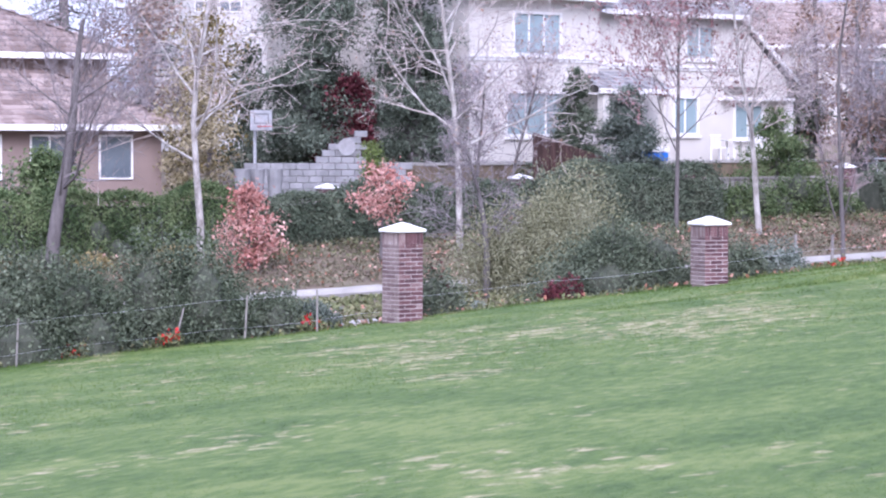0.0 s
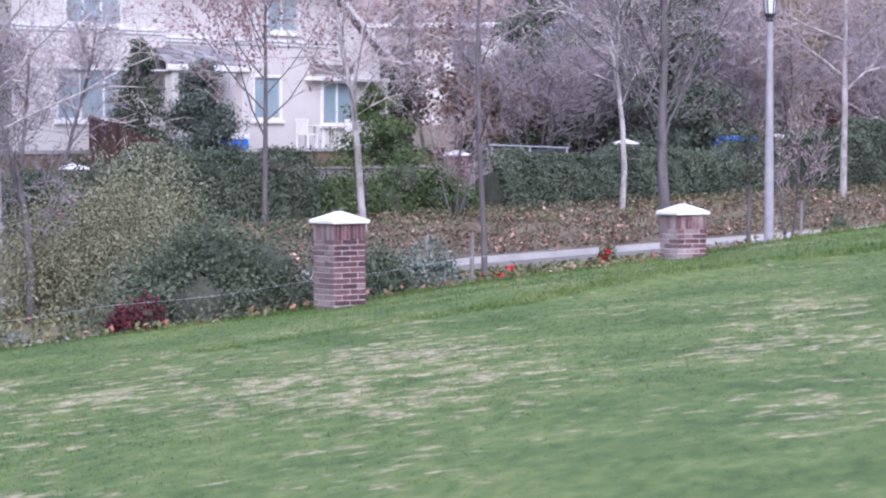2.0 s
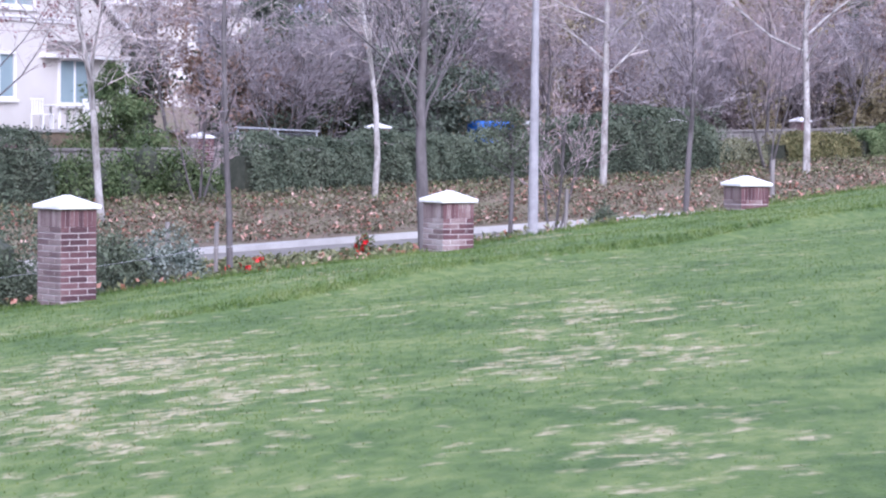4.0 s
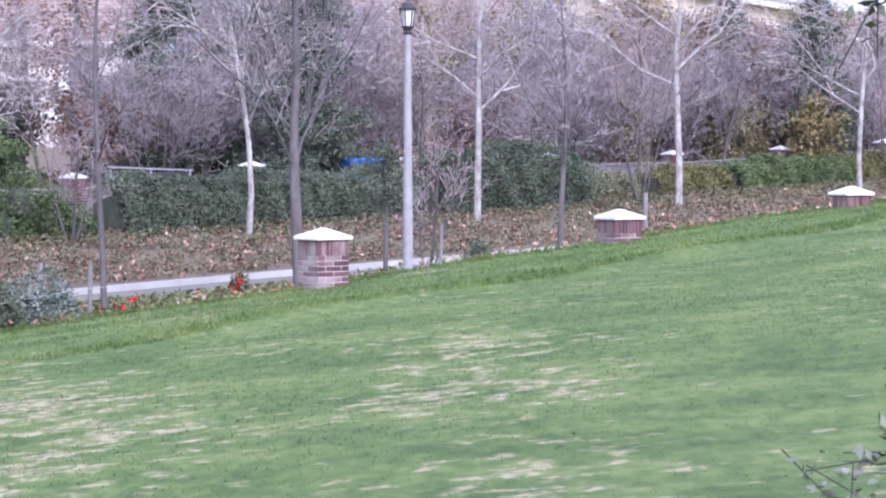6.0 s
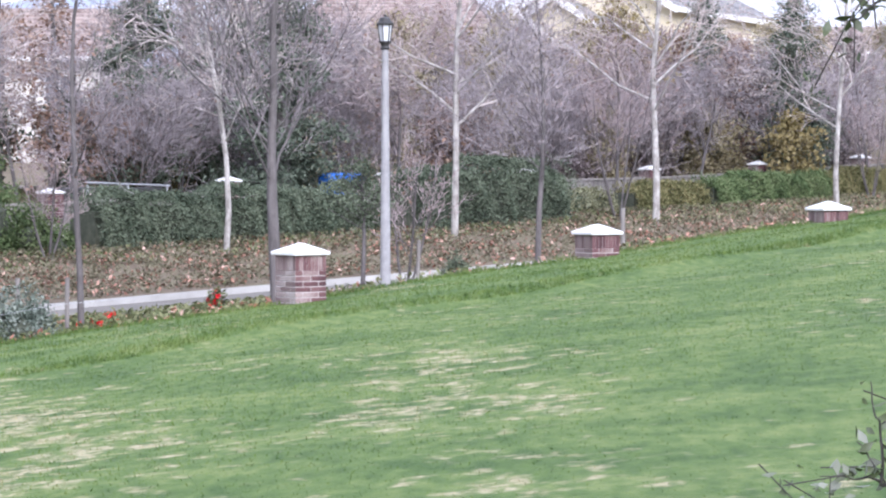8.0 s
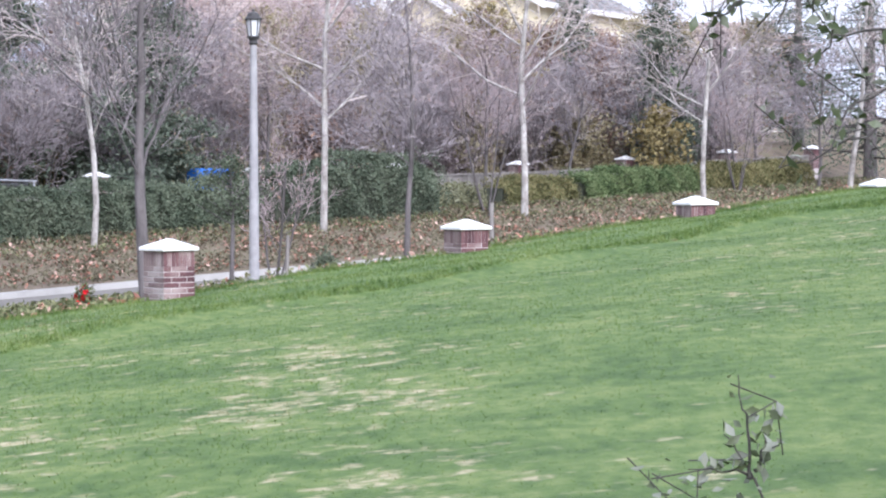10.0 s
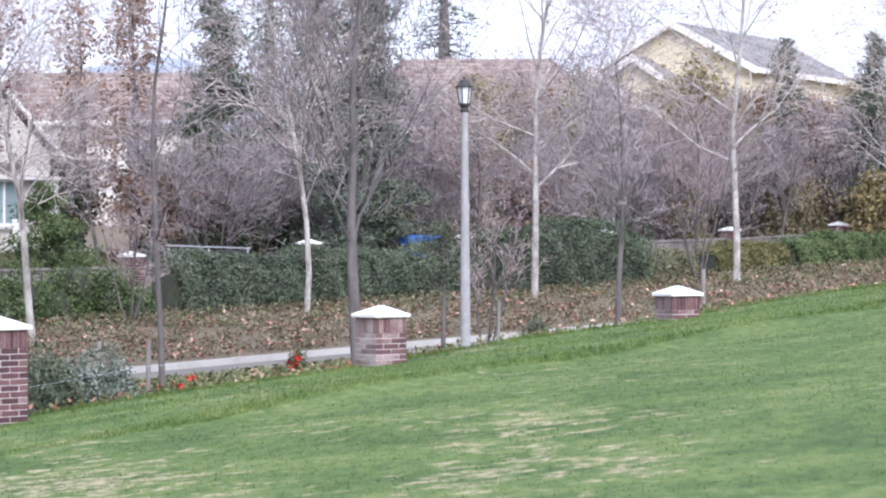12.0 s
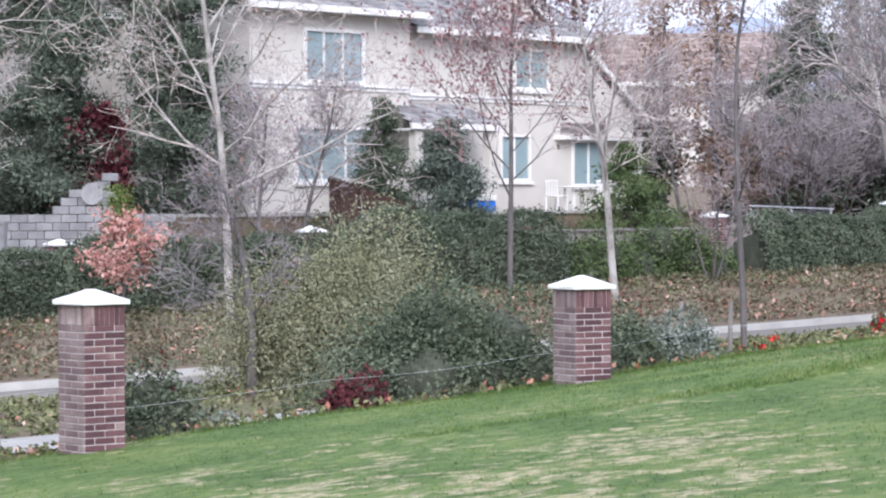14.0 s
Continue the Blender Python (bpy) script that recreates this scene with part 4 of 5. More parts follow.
# ---- street lamp ----
def street_lamp(u, v, top):
    g = gz(u, v)
    x, y = xy(u, v)
    h = top - g
    t = thing("street_lamp", pose(x, y, g, 0, 0, 12), "tall grey street lamp with black lantern", "street lamp")
    part("pole", lathe([(0.15, -0.2), (0.15, 0.25), (0.105, 0.32), (0.10, 0.4), (0.062, h - 0.64), (0.062, h - 0.62)], 18), M["lamp_pole"], t)
    part("collar", lathe([(0.07, h - 0.67), (0.09, h - 0.64), (0.07, h - 0.60), (0.09, h - 0.56), (0.125, h - 0.53), (0.125, h - 0.51)], 16), M["black"], t)
    lan = part("lantern_glass", lathe([(0.09, h - 0.51), (0.135, h - 0.20)], 6), M["lamp_glass"], t, "frosted lantern glass")
    for i in range(6):
        a = math.pi / 3 * i
        bar = tubes([(0.094 * math.cos(a), 0.094 * math.sin(a), h - 0.515, 0.012, 0.138 * math.cos(a), 0.138 * math.sin(a), h - 0.195, 0.012)], 6)
        part("bar", mesh_of("bar", *bar, M["black"]), M["black"], lan)
    part("hood", lathe([(0.16, h - 0.21), (0.165, h - 0.185), (0.125, h - 0.145), (0.095, h - 0.08), (0.05, h - 0.06), (0.02, h - 0.05), (0.03, h - 0.02), (0.0, h)], 16), M["black"], t)


street_lamp(38.26, 33.0, 2.98)

# ---- hedges on the bank ----
DARK = "dense dark green clipped hedge on the bank"
hedge(1, 8.0, 18.5, 50.3, 1.75, 1.5, M["hedge_light"], "bright green leafy hedge on the bank")
hedge(11, 18.7, 24.4, 50.3, 1.6, 1.5, M["hedge_light"], "bright green leafy hedge on the bank")
hedge(2, 24.6, 33.4, 50.3, 1.42, 1.5, M["hedge"], DARK)
hedge(3, 33.8, 40.2, 50.2, 1.72, 1.6, M["hedge"], DARK)
for i, (u, s) in enumerate(((41.3, 1.5), (43.1, 1.75), (44.9, 1.6))):
    shrub(80 + i, "shrub", place(u, 50.0, -0.1), "bright green leafy shrub on the bank", 1.35, 1.0, s, M["hedge_light"], 9000, 0.045, 12)
hedge(5, 46.4, 53.4, 50.0, 1.32, 1.6, M["hedge"], DARK)
hedge(6, 53.6, 57.3, 50.0, 1.25, 1.5, M["hedge"], DARK)
hedge(7, 57.9, 65.2, 49.6, 1.75, 1.9, M["hedge"], "tall dark green hedge on the bank")
hedge(12, 65.8, 69.8, 51.0, 0.7, 1.0, M["olive"], "thin olive-brown hedge before the fence", 1100)
hedge(8, 70.4, 74.2, 50.6, 0.8, 1.3, M["hedge_gold"], "yellowing low hedge before the fence")
hedge(9, 74.6, 81.5, 50.4, 0.95, 1.4, M["hedge_light"], "light green hedge before the fence")
hedge(10, 81.8, 90.0, 50.6, 0.9, 1.4, M["hedge_gold"], "yellowing low hedge before the fence")

# ---- shrubs behind the lawn ----
GREY_SHRUB = "dense grey-green shrub at the lawn edge"
shrub(21, "shrub", place(7.5, 25.2, -0.1), GREY_SHRUB, 1.75, 1.1, 2.25, M["shrub"], 60000, 0.03, 22)
shrub(22, "shrub", place(5.2, 25.4, -0.1), GREY_SHRUB, 1.5, 1.0, 2.0, M["shrub"], 30000, 0.03, 18)
shrub(23, "shrub", place(9.9, 25.2, -0.1), "rounded grey-green shrub beside the wire fence", 1.3, 1.0, 2.3, M["shrub"], 46000, 0.03, 20)
shrub(24, "shrub", place(11.4, 25.4, -0.1), "low loose green shrub by the brick pillar", 1.0, 0.7, 1.3, M["shrub"], 16000, 0.028, 11)
shrub(25, "shrub", place(12.5, 25.8, -0.1), "low silvery shrub by the brick pillar", 0.9, 0.7, 1.0, M["silver"], 9000, 0.03, 9)
shrub(26, "shrub", place(14.9, 25.6, -0.1), "small dark shrub with red leaf tips", 0.85, 0.6, 1.1, M["shrub"], 8000, 0.028, 8, flowers=10, flower_mat=M["dark_red"])
shrub(27, "shrub", place(15.8, 26.0, -0.1), "small silvery shrub between pillars", 0.65, 0.45, 0.5, M["silver"], 3200, 0.028, 8)
shrub(28, "shrub", place(17.5, 25.4, -0.1), "shrub with dark red leaves", 0.42, 0.36, 0.62, M["dark_red"], 2400, 0.035, 8)
shrub(29, "shrub", place(19.4, 25.9, -0.15), "large dense green shrub beside a brick pillar", 2.0, 1.2, 1.75, M["shrub"], 76000, 0.027, 26)
shrub(30, "shrub", place(21.6, 25.8, -0.1), "spreading green shrub beside a brick pillar", 1.25, 0.75, 1.2, M["shrub"], 18000, 0.028, 10)
shrub(31, "shrub", place(23.1, 26.1, -0.1), "low silvery shrub at the lawn edge", 0.95, 0.65, 1.0, M["silver"], 9000, 0.028, 10)
shrub(32, "flowering_shrub", place(23.4, 24.9, -0.05), "low plant with bright red flowers", 0.5, 0.3, 0.32, M["ivy"], 900, 0.03, 7, "flowers", "red flowers by the lawn", 14, M["red_flower"])
shrub(33, "flowering_shrub", place(26.95, 26.4, 0.0), "upright plant with dark red flowers", 0.22, 0.22, 0.75, M["ivy"], 600, 0.03, 6, "flowers", "red flowers by the lawn", 26, M["red_flower"])
shrub(34, "flowering_shrub", place(27.9, 26.4, 0.0), "low plant with rust-red flowers", 0.4, 0.3, 0.4, M["ivy"], 900, 0.03, 6, "flowers", "red flowers by the lawn", 8, M["dark_red"])
for i, (u, v) in enumerate(((7.6, 24.4), (9.2, 24.35), (12.0, 24.6), (6.1, 24.3))):
    shrub(40 + i, "flowering_shrub", place(u, v, 0.0), "low plant with bright red flowers", 0.28, 0.22, 0.3, M["ivy"], 500, 0.028, 5, "flowers", "red flowers by the lawn", 12, M["red_flower"])
shrub(45, "shrub", place(23.1, 34.2, -0.1), "large arching olive-green shrub on the verge", 2.3, 1.7, 2.85, M["olive"], 110000, 0.027, 30, rough=0.7, core="core_light")
shrub(46, "shrub", place(25.9, 35.2, -0.1), "loose grey-green shrub on the verge", 1.4, 1.2, 1.8, M["olive"], 14000, 0.035, 14, rough=0.8)
shrub(47, "shrub", place(41.95, 34.2, -0.1), "small grey-green shrub on the verge", 0.55, 0.5, 0.85, M["shrub"], 4000, 0.03, 8)
for i, (u, v, s, leaf, lab) in enumerate(((18.6, 47.4, 0.7, "gold", "tuft of yellow grass on the bank"), (21.7, 48.6, 0.7, "gold", "tuft of yellow grass on the bank"), (23.2, 49.0, 1.3, "hedge_light", "bright green shrub on the bank"),
                                         (19.9, 49.8, 1.4, "hedge_light", "bright green shrub on the bank"), (86.0, 52.0, 0.9, "gold", "yellow-green shrub by the fence"))):
    shrub(60 + i, "shrub", place(u, v, -0.1), lab, s * 1.1, s * 0.8, s, M[leaf], 5000, 0.04, 9)

# ---- young red-leaved trees on the bank ----
def leafy_tree(seed, m, label, h, r, leaf, n=5000, size=0.06, bare=0.25, lumps=14, bark="grey_bark", group=""):
    """A small tree in leaf: trunk, limbs, and an uneven crown with gaps."""
    rng = np.random.default_rng(seed)
    t = thing("tree", m, label, "tree", group)
    segs = [(0, 0, -0.2, 0.012 * h + 0.02, 0.02 * h, 0, h * 0.45, 0.01 * h + 0.012), (0.02 * h, 0, h * 0.45, 0.01 * h + 0.012, 0, 0, h * 0.95, 0.008)]
    part("trunk", mesh_of("trunk", *tubes(segs, 8), M[bark], True), M[bark], t)
    limbs, pts = [], []
    for i in range(lumps * 3):
        f = bare + (1 - bare) * rng.random()
        a = rng.uniform(0, 6.283)
        reach = r * math.sin(math.pi * min(1, 0.18 + 0.82 * (f - bare) / (1 - bare))) ** 0.7 * rng.uniform(0.45, 1.1)
        tip = np.array([math.cos(a) * reach, math.sin(a) * reach, f * h + reach * 0.35])
        limbs.append((0, 0, f * h * 0.9, 0.012, *tip, 0.004))
        k = n // (lumps * 3)
        w = rng.random((k, 1)) ** 0.5
        s = 0.05 + 0.09 * r
        pts.append(np.array([0, 0, f * h * 0.9]) * (1 - w) + tip * w + rng.normal(size=(k, 3)) * s)
    part("limbwork", mesh_of("limbwork", *tubes(limbs, 4), M[bark]), M[bark], t)
    part("crown", mesh_of("crown", *leaf_cards(rng, np.concatenate(pts), size), leaf), leaf, t)
    return t


leafy_tree(71, place(22.1, 45.6), "small tree with dry pinkish-red leaves", 2.1, 0.95, M["pink_leaf"], 3600, 0.05, 0.06, 9)
leafy_tree(72, place(26.2, 46.0), "small tree with dry pinkish-red leaves", 2.6, 0.95, M["pink_leaf"], 1900, 0.05, 0.42, 5)

# ---- pale-barked street trees on the bank ----
PALE = "bare pale-barked street tree on the leafy bank"
for i, (u, h, r, lean) in enumerate(((21.5, 9.0, 0.105, (0.0, 0)), (29.3, 9.5, 0.10, (0.02, 0)), (39.6, 8.0, 0.095, (-0.04, 0)), (48.4, 9.0, 0.085, (0, 0)), (57.4, 10.0, 0.105, (0.02, 0)), (67.0, 11.0, 0.115, (0.0, 0)), (77.4, 9.5, 0.10, (0, 0)), (87.5, 9.5, 0.11, (0, 0)))):
    bare_tree(100 + i, "street_tree", place(u, 47.0, 0, i * 67), PALE, h, r, M["white_bark"], M["pale_twig"], (17, 8, 5, 3), 4, 0.05, 0.16, lean, M["rust"], 300, 0.05, "street trees on the bank", 1, True, 1.15)
# ---- dark-trunked young trees on the verge ----
DARKT = "bare dark-trunked young tree on the verge"
for i, (u, v, h, r, kids, up, twigs) in enumerate(((17.4, 47.0, 6.5, 0.19, (16, 8, 6, 3), 0.22, "dark_twig"), (21.6, 34.0, 3.4, 0.09, (13, 6, 5, 3), 0.08, "dark_twig"), (31.5, 34.0, 7.6, 0.06, (9, 6, 4, 3), 0.12, "dark_twig"),
                                       (36.4, 34.0, 7.5, 0.125, (26, 7, 5, 3), 0.30, "dark_twig"), (44.2, 34.0, 6.0, 0.07, (16, 7, 5, 3), 0.16, "twig"))):
    bare_tree(120 + i, "verge_tree", place(u, v), DARKT, h, r, M["grey_bark"], M[twigs], kids, 4, up, 0.15, (0, 0), M["rust"], 60, 0.04, "young trees on the verge", 1, True, 0.62)
leafy_tree(138, place(39.2, 34.4), "short thick-trunked tree with thin grey-green leaves", 2.7, 0.8, M["shrub"], 1800, 0.035, 0.5, 9)
# ---- slim multi-stemmed trees ----
for i, (u, v, h) in enumerate(((43.97, 48.6, 2.5), (67.0, 48.4, 4.6), (41.67, 35.4, 2.6), (83.0, 49.0, 3.2))):
    bare_tree(140 + i, "multi_stem_tree", place(u, v), "bare reddish multi-stemmed small tree", h, 0.032, M["grey_bark"], M["red_twig"], (6, 4, 4, 3), 3, 0.2, 0.1, (0, 0), M["rust"], 40, 0.05, "multi-stemmed trees", 4, True)

# ---- trees in the gardens behind the fence ----
def garden(az, d, dz=0.0):
    return place(*far(az, d), dz)


conifer(229, garden(-22.2, 60.5), "small bright green cypress by the wall", 2.75, 0.5, M["lime"], 6000, 0.05, 0.5, 0.02)
for i, (az, dd, h, r, leaf) in enumerate(((-11.1, 88, 3.6, 1.4, "hedge"), (-9.2, 86, 3.0, 1.4, "conifer"), (-8.0, 87, 4.0, 1.5, "hedge_light"), (-6.6, 86, 3.2, 1.5, "conifer"))):
    leafy_tree(215 + i, garden(az, dd), "dense dark evergreen garden tree", h, r, M[leaf], 6000, 0.08, 0.03, 16)
BIG = "tall dark evergreen tree in a garden"
for i, (az, d, h, r, n, tp) in enumerate(((-23.6, 70, 11.5, 2.1, 90000, 0.45), (-20.9, 71, 11.5, 1.9, 66000, 0.5), (-7.8, 80, 8.3, 1.8, 26000, 0.7), (-4.75, 77, 10.0, 1.6, 24000, 0.55), (-5.75, 82, 10.6, 1.6, 20000, 0.65),
                                          (-6.7, 142, 16.0, 2.6, 5000, 0.9), (-3.0, 138, 16.0, 3.6, 3500, 0.9), (6.05, 99, 8.1, 1.7, 17000, 0.7), (4.15, 100, 7.4, 1.2, 9000, 0.6), (8.9, 117, 9.6, 2.6, 10000, 0.7), (10.4, 110, 10.5, 3.0, 10000, 0.7), (-29.3, 95, 12.5, 3.4, 9000, 0.5), (-27.2, 100, 12.5, 3.2, 9000, 0.5))):
    conifer(200 + i, garden(az, d), BIG, h, r, None, n, 0.075 if d < 75 else 0.085 if d < 120 else 0.15, tp)
for i, (az, d, h, r, leaf, n, lab) in enumerate((
        (-16.65, 74.0, 4.1, 0.95, "hedge", 16000, "small evergreen tree beside the house"), (-15.3, 74.0, 3.5, 1.25, "silver", 22000, "bushy evergreen beside the house"),
        (-11.4, 72.5, 3.0, 1.5, "hedge_light", 12000, "bright green young tree by the fence"))):
    conifer(230 + i, garden(az, d), lab, h, r, M[leaf], n, 0.07, 0.6, 0.02)
leafy_tree(240, garden(-22.6, 69), "dark red leafy shrub tree in the garden", 4.0, 1.1, M["dark_red"], 6000, 0.08, 0.1, 14)
for i, (az, d, h, r, leaf, n, lab) in enumerate((
        (-9.6, 84, 8.7, 1.5, "rust", 3600, "tree with rust-brown autumn leaves"), (-10.7, 88, 9.0, 1.4, "rust", 2600, "tree with thin golden leaves"), (2.4, 97, 6.6, 2.1, "gold", 3600, "tree with olive-gold leaves"),
        (-0.2, 99, 6.0, 1.9, "gold", 3000, "tree with olive-gold leaves"), (4.7, 100, 4.8, 1.8, "rust", 3000, "tree with rust-brown autumn leaves"), (-12.6, 100, 10.6, 1.8, "dark_red", 2200, "tree with purple-red leaves"),
        (-26.0, 82, 6.5, 2.0, "gold", 3200, "tree with golden autumn leaves"), (-27.4, 86, 8.0, 2.2, "rust", 2500, "tree with rust-brown leaves"), (-24.9, 84, 5.0, 1.8, "hedge", 5000, "round green garden tree"), (3.7, 103, 5.2, 1.6, "rust", 2500, "tree with rust-brown autumn leaves"), (6.0, 96, 3.0, 1.2, "gold", 2500, "golden shrub tree by the fence"),
        (-13.6, 105, 11, 2, "rust", 2200, "tree with rust-brown leaves"), (-5.9, 88, 3.6, 1.8, "hedge", 5000, "dark green garden tree"), (-3.4, 86, 3.0, 1.6, "olive_tree", 5000, "low olive-brown garden tree behind the fence"))):
    leafy_tree(250 + i, garden(az, d), lab, h, r, M[leaf], n, 0.085, 0.12, 16)
for i in range(34):
    u, v = 42.5 + 1.75 * i + 0.6 * math.sin(i * 2.3), 56.5 + 5.0 * (0.5 + 0.5 * math.sin(i * 1.7))
    kinds = (("hedge", "dark green garden shrub behind the fence"), ("conifer", "dark evergreen shrub behind the fence"), ("rust", "rust-brown shrub behind the fence"), ("hedge", "dark green garden shrub behind the fence"), ("gold", "olive-gold shrub behind the fence"))
    if u < 52 or u > 60 or i % 5 in (1, 3):
        continue
    leaf, lab = kinds[i % 5]
    leafy_tree(270 + i, place(u, v), lab, 2.6 + 0.8 * math.sin(i * 1.1) ** 2, 1.6, M[leaf], 4200, 0.075, 0.02, 16, group="garden shrubs behind the fence")
low = {}
for i in range(17):
    k = (0, 1, 0, 2, 1)[i % 5]
    m = place(60.0 + 2.15 * i + 0.5 * math.sin(i * 2.3), 54.6 + 2.4 * (0.5 + 0.5 * math.sin(i * 1.7)), -0.1, 71 * i)
    if k in low:
        copy_thing(low[k], m)
    else:
        leaf, lab = (("olive_tree", "low olive-brown shrub behind the fence"), ("mauve", "low mauve-brown shrub behind the fence"), ("rust", "low rust-brown shrub behind the fence"))[k]
        low[k] = leafy_tree(275 + k, m, lab, 3.0 + 0.2 * k, 1.7, M[leaf], 6500, 0.06, 0.02, 18, group="garden shrubs behind the fence")
# bare twiggy shrubs and olive-brown trees filling the gardens up the road
for i in range(19):
    m = place(54.0 + 2.1 * i, 54.2 + 3.6 * (0.5 + 0.5 * math.sin(i * 2.9)), -0.1, 47 * i)
    if i == 0:
        bush = bare_tree(350, "garden_shrub", m, "bare mauve-grey twiggy shrub behind the fence", 3.6, 0.035, M["grey_bark"], M["twig"], (14, 7, 5, 3), 3, 0.16, 0.14, (0, 0), M["rust"], 200, 0.04, "bare shrubs behind the fence", 6, True, 1.0, True)
    else:
        copy_thing(bush, m)
kin = {}
for i in range(15):
    az = -2.4 + 0.8 * i
    k = (0, 0, 1, 0, 2)[i % 5]
    m = place(row_u(az, 57.5 + 3.0 * (i % 3)), 57.5 + 3.0 * (i % 3), 0, 83 * i)
    if k in kin:
        copy_thing(kin[k], m)
    else:
        leaf, lab = (("olive_tree", "olive-brown leafy garden tree"), ("mauve", "garden tree with thin mauve-brown leaves"), ("rust", "garden tree with thin rust-brown leaves"))[k]
        kin[k] = leafy_tree(360 + k, m, lab, (5.4, 5.0, 4.6)[k], 2.0, M[leaf], 9000, 0.06, 0.06, 20, group="leafy trees behind the fence")
for i, (u, v, h, leaf, lab) in enumerate(((15.6, 55.5, 2.2, "hedge_light", "bright green shrub before the tan house"), (18.4, 55.0, 2.0, "hedge", "dark green shrub before the tan house"), (21.0, 55.6, 2.3, "hedge_light", "bright green shrub before the tan house"), (28.2, 60.5, 4.4, "olive_tree", "olive-green tree beside the tan house"))):
    leafy_tree(370 + i, place(u, v), lab, h, 1.5, M[leaf], 7000, 0.06, 0.03, 16)
HAZE = "bare grey-twigged garden tree behind the fence"
first = {}
rng = random.Random(5)
spots = [(-6.4 + 1.2 * i, 82 + 2.0 * i + 3 * math.sin(i * 2.1)) for i in range(14)] + [(-6.9, 84), (-6.2, 86), (-5.3, 86), (-4.2, 83), (-3.4, 84), (-2.3, 82), (-1.5, 88), (-0.4, 86), (0.6, 90), (1.5, 92), (2.3, 88), (3.1, 93), (4.0, 95), (5.0, 92), (5.7, 98), (6.8, 96), (7.6, 99), (8.4, 102), (9.3, 100), (10.2, 104), (11.2, 101),
         (-9.2, 79), (-10.3, 82), (-27.0, 76), (-28.6, 74), (-30.6, 72), (-19.3, 66), (-18.4, 69.5), (-1.9, 96), (1.0, 101), (-4.6, 100), (-7.4, 105)]
for i, (az, d) in enumerate(spots):
    if az > -1.0 and i % 2:
        continue
    k = i % 5
    m = garden(az, d) @ pose(0, 0, 0, 0, 0, rng.uniform(0, 360))
    if k not in first:
        first[k] = bare_tree(300 + k, "garden_tree", m, HAZE, 4.2 + 0.3 * k, 0.07, M["grey_bark"], M["red_twig"] if k == 4 else M["twig"], (16, 8, 5, 3), 4, 0.12, 0.16, (0, 0), M["rust"], 220, 0.05, "bare garden trees", 1, True, 1.0, True)
    else:
        copy_thing(first[k], m)
# flowering-pear-like tree before the house with small red leaves
bare_tree(330, "garden_tree", place(37.8, 48.6), "slender tree with a few red leaves on the bank", 7.6, 0.075, M["grey_bark"], M["red_twig"], (16, 8, 5, 3), 4, 0.24, 0.12, (0, 0), M["dark_pink"], 6000, 0.052, "", 1, True)


# ---- things in the gardens ----
def slanted_fence():
    """The stepped run of dark boards beside the cream house."""
    t = thing("board_fence", pose(*xy(*far(-17.75, 71.0)), 0.0, 0, 0, 62), "dark brown board fence stepping down the slope", "fence")
    n = 34
    for i in range(n):
        x = i * 0.15
        top = 0.60 - 0.25 * x
        part("board", boxed(x + 0.004, x + 0.146, -0.012, 0.012, top - 1.55, top, bevel=0.004), M["dark_wood"], t)
    bm = bmesh.new()
    c = [bm.verts.new((x, y, 0.49 - 0.25 * x + dz)) for x in (0, n * 0.15) for y in (0.013, 0.055) for dz in (-0.05, 0.05)]
    for q in ((0, 1, 3, 2), (4, 6, 7, 5), (0, 4, 5, 1), (2, 3, 7, 6), (0, 2, 6, 4), (1, 5, 7, 3)):
        bm.faces.new([c[i] for i in q])
    part("rail", bm, M["dark_wood"], t)


slanted_fence()


def block_wall():
    """A low retaining wall of grey blocks that steps up at one end, with a round plate on it."""
    u0, v0 = 29.3, 59.2
    x, y = xy(u0, v0)
    t = thing("retaining_wall", pose(x, y, -1.95, 0, 0, TURN - 24), "stepped retaining wall of grey concrete blocks", "wall")
    me = bpy.data.meshes.new("block")
    bm = boxed(-0.195, 0.195, -0.1, 0.1, -0.095, 0.095, bevel=0.012)
    bm.to_mesh(me)
    bm.free()
    me.materials.append(M["block"])
    for k in range(13):
        for i in range(13):
            x = 0.4 * i + (0.2 if k % 2 else 0)
            limit = 8 if x < 2.0 or x > 3.7 else 8 + int((x - 1.8) / 0.32)
            if k < limit:
                ob = new("block", me)
                ob.parent = t
                ob.location = (x, 0, 0.1 + 0.2 * k)
    bm = lathe([(0.0, 0.0), (0.24, 0.0), (0.27, 0.02), (0.27, 0.05), (0.22, 0.045), (0.0, 0.03)], 20)
    ob = part("round_plate", bm, M["lamp_pole"], t, "round pale metal plate")
    ob.matrix_local = pose(3.15, -0.11, 2.1, 90, 0, 0)


block_wall()


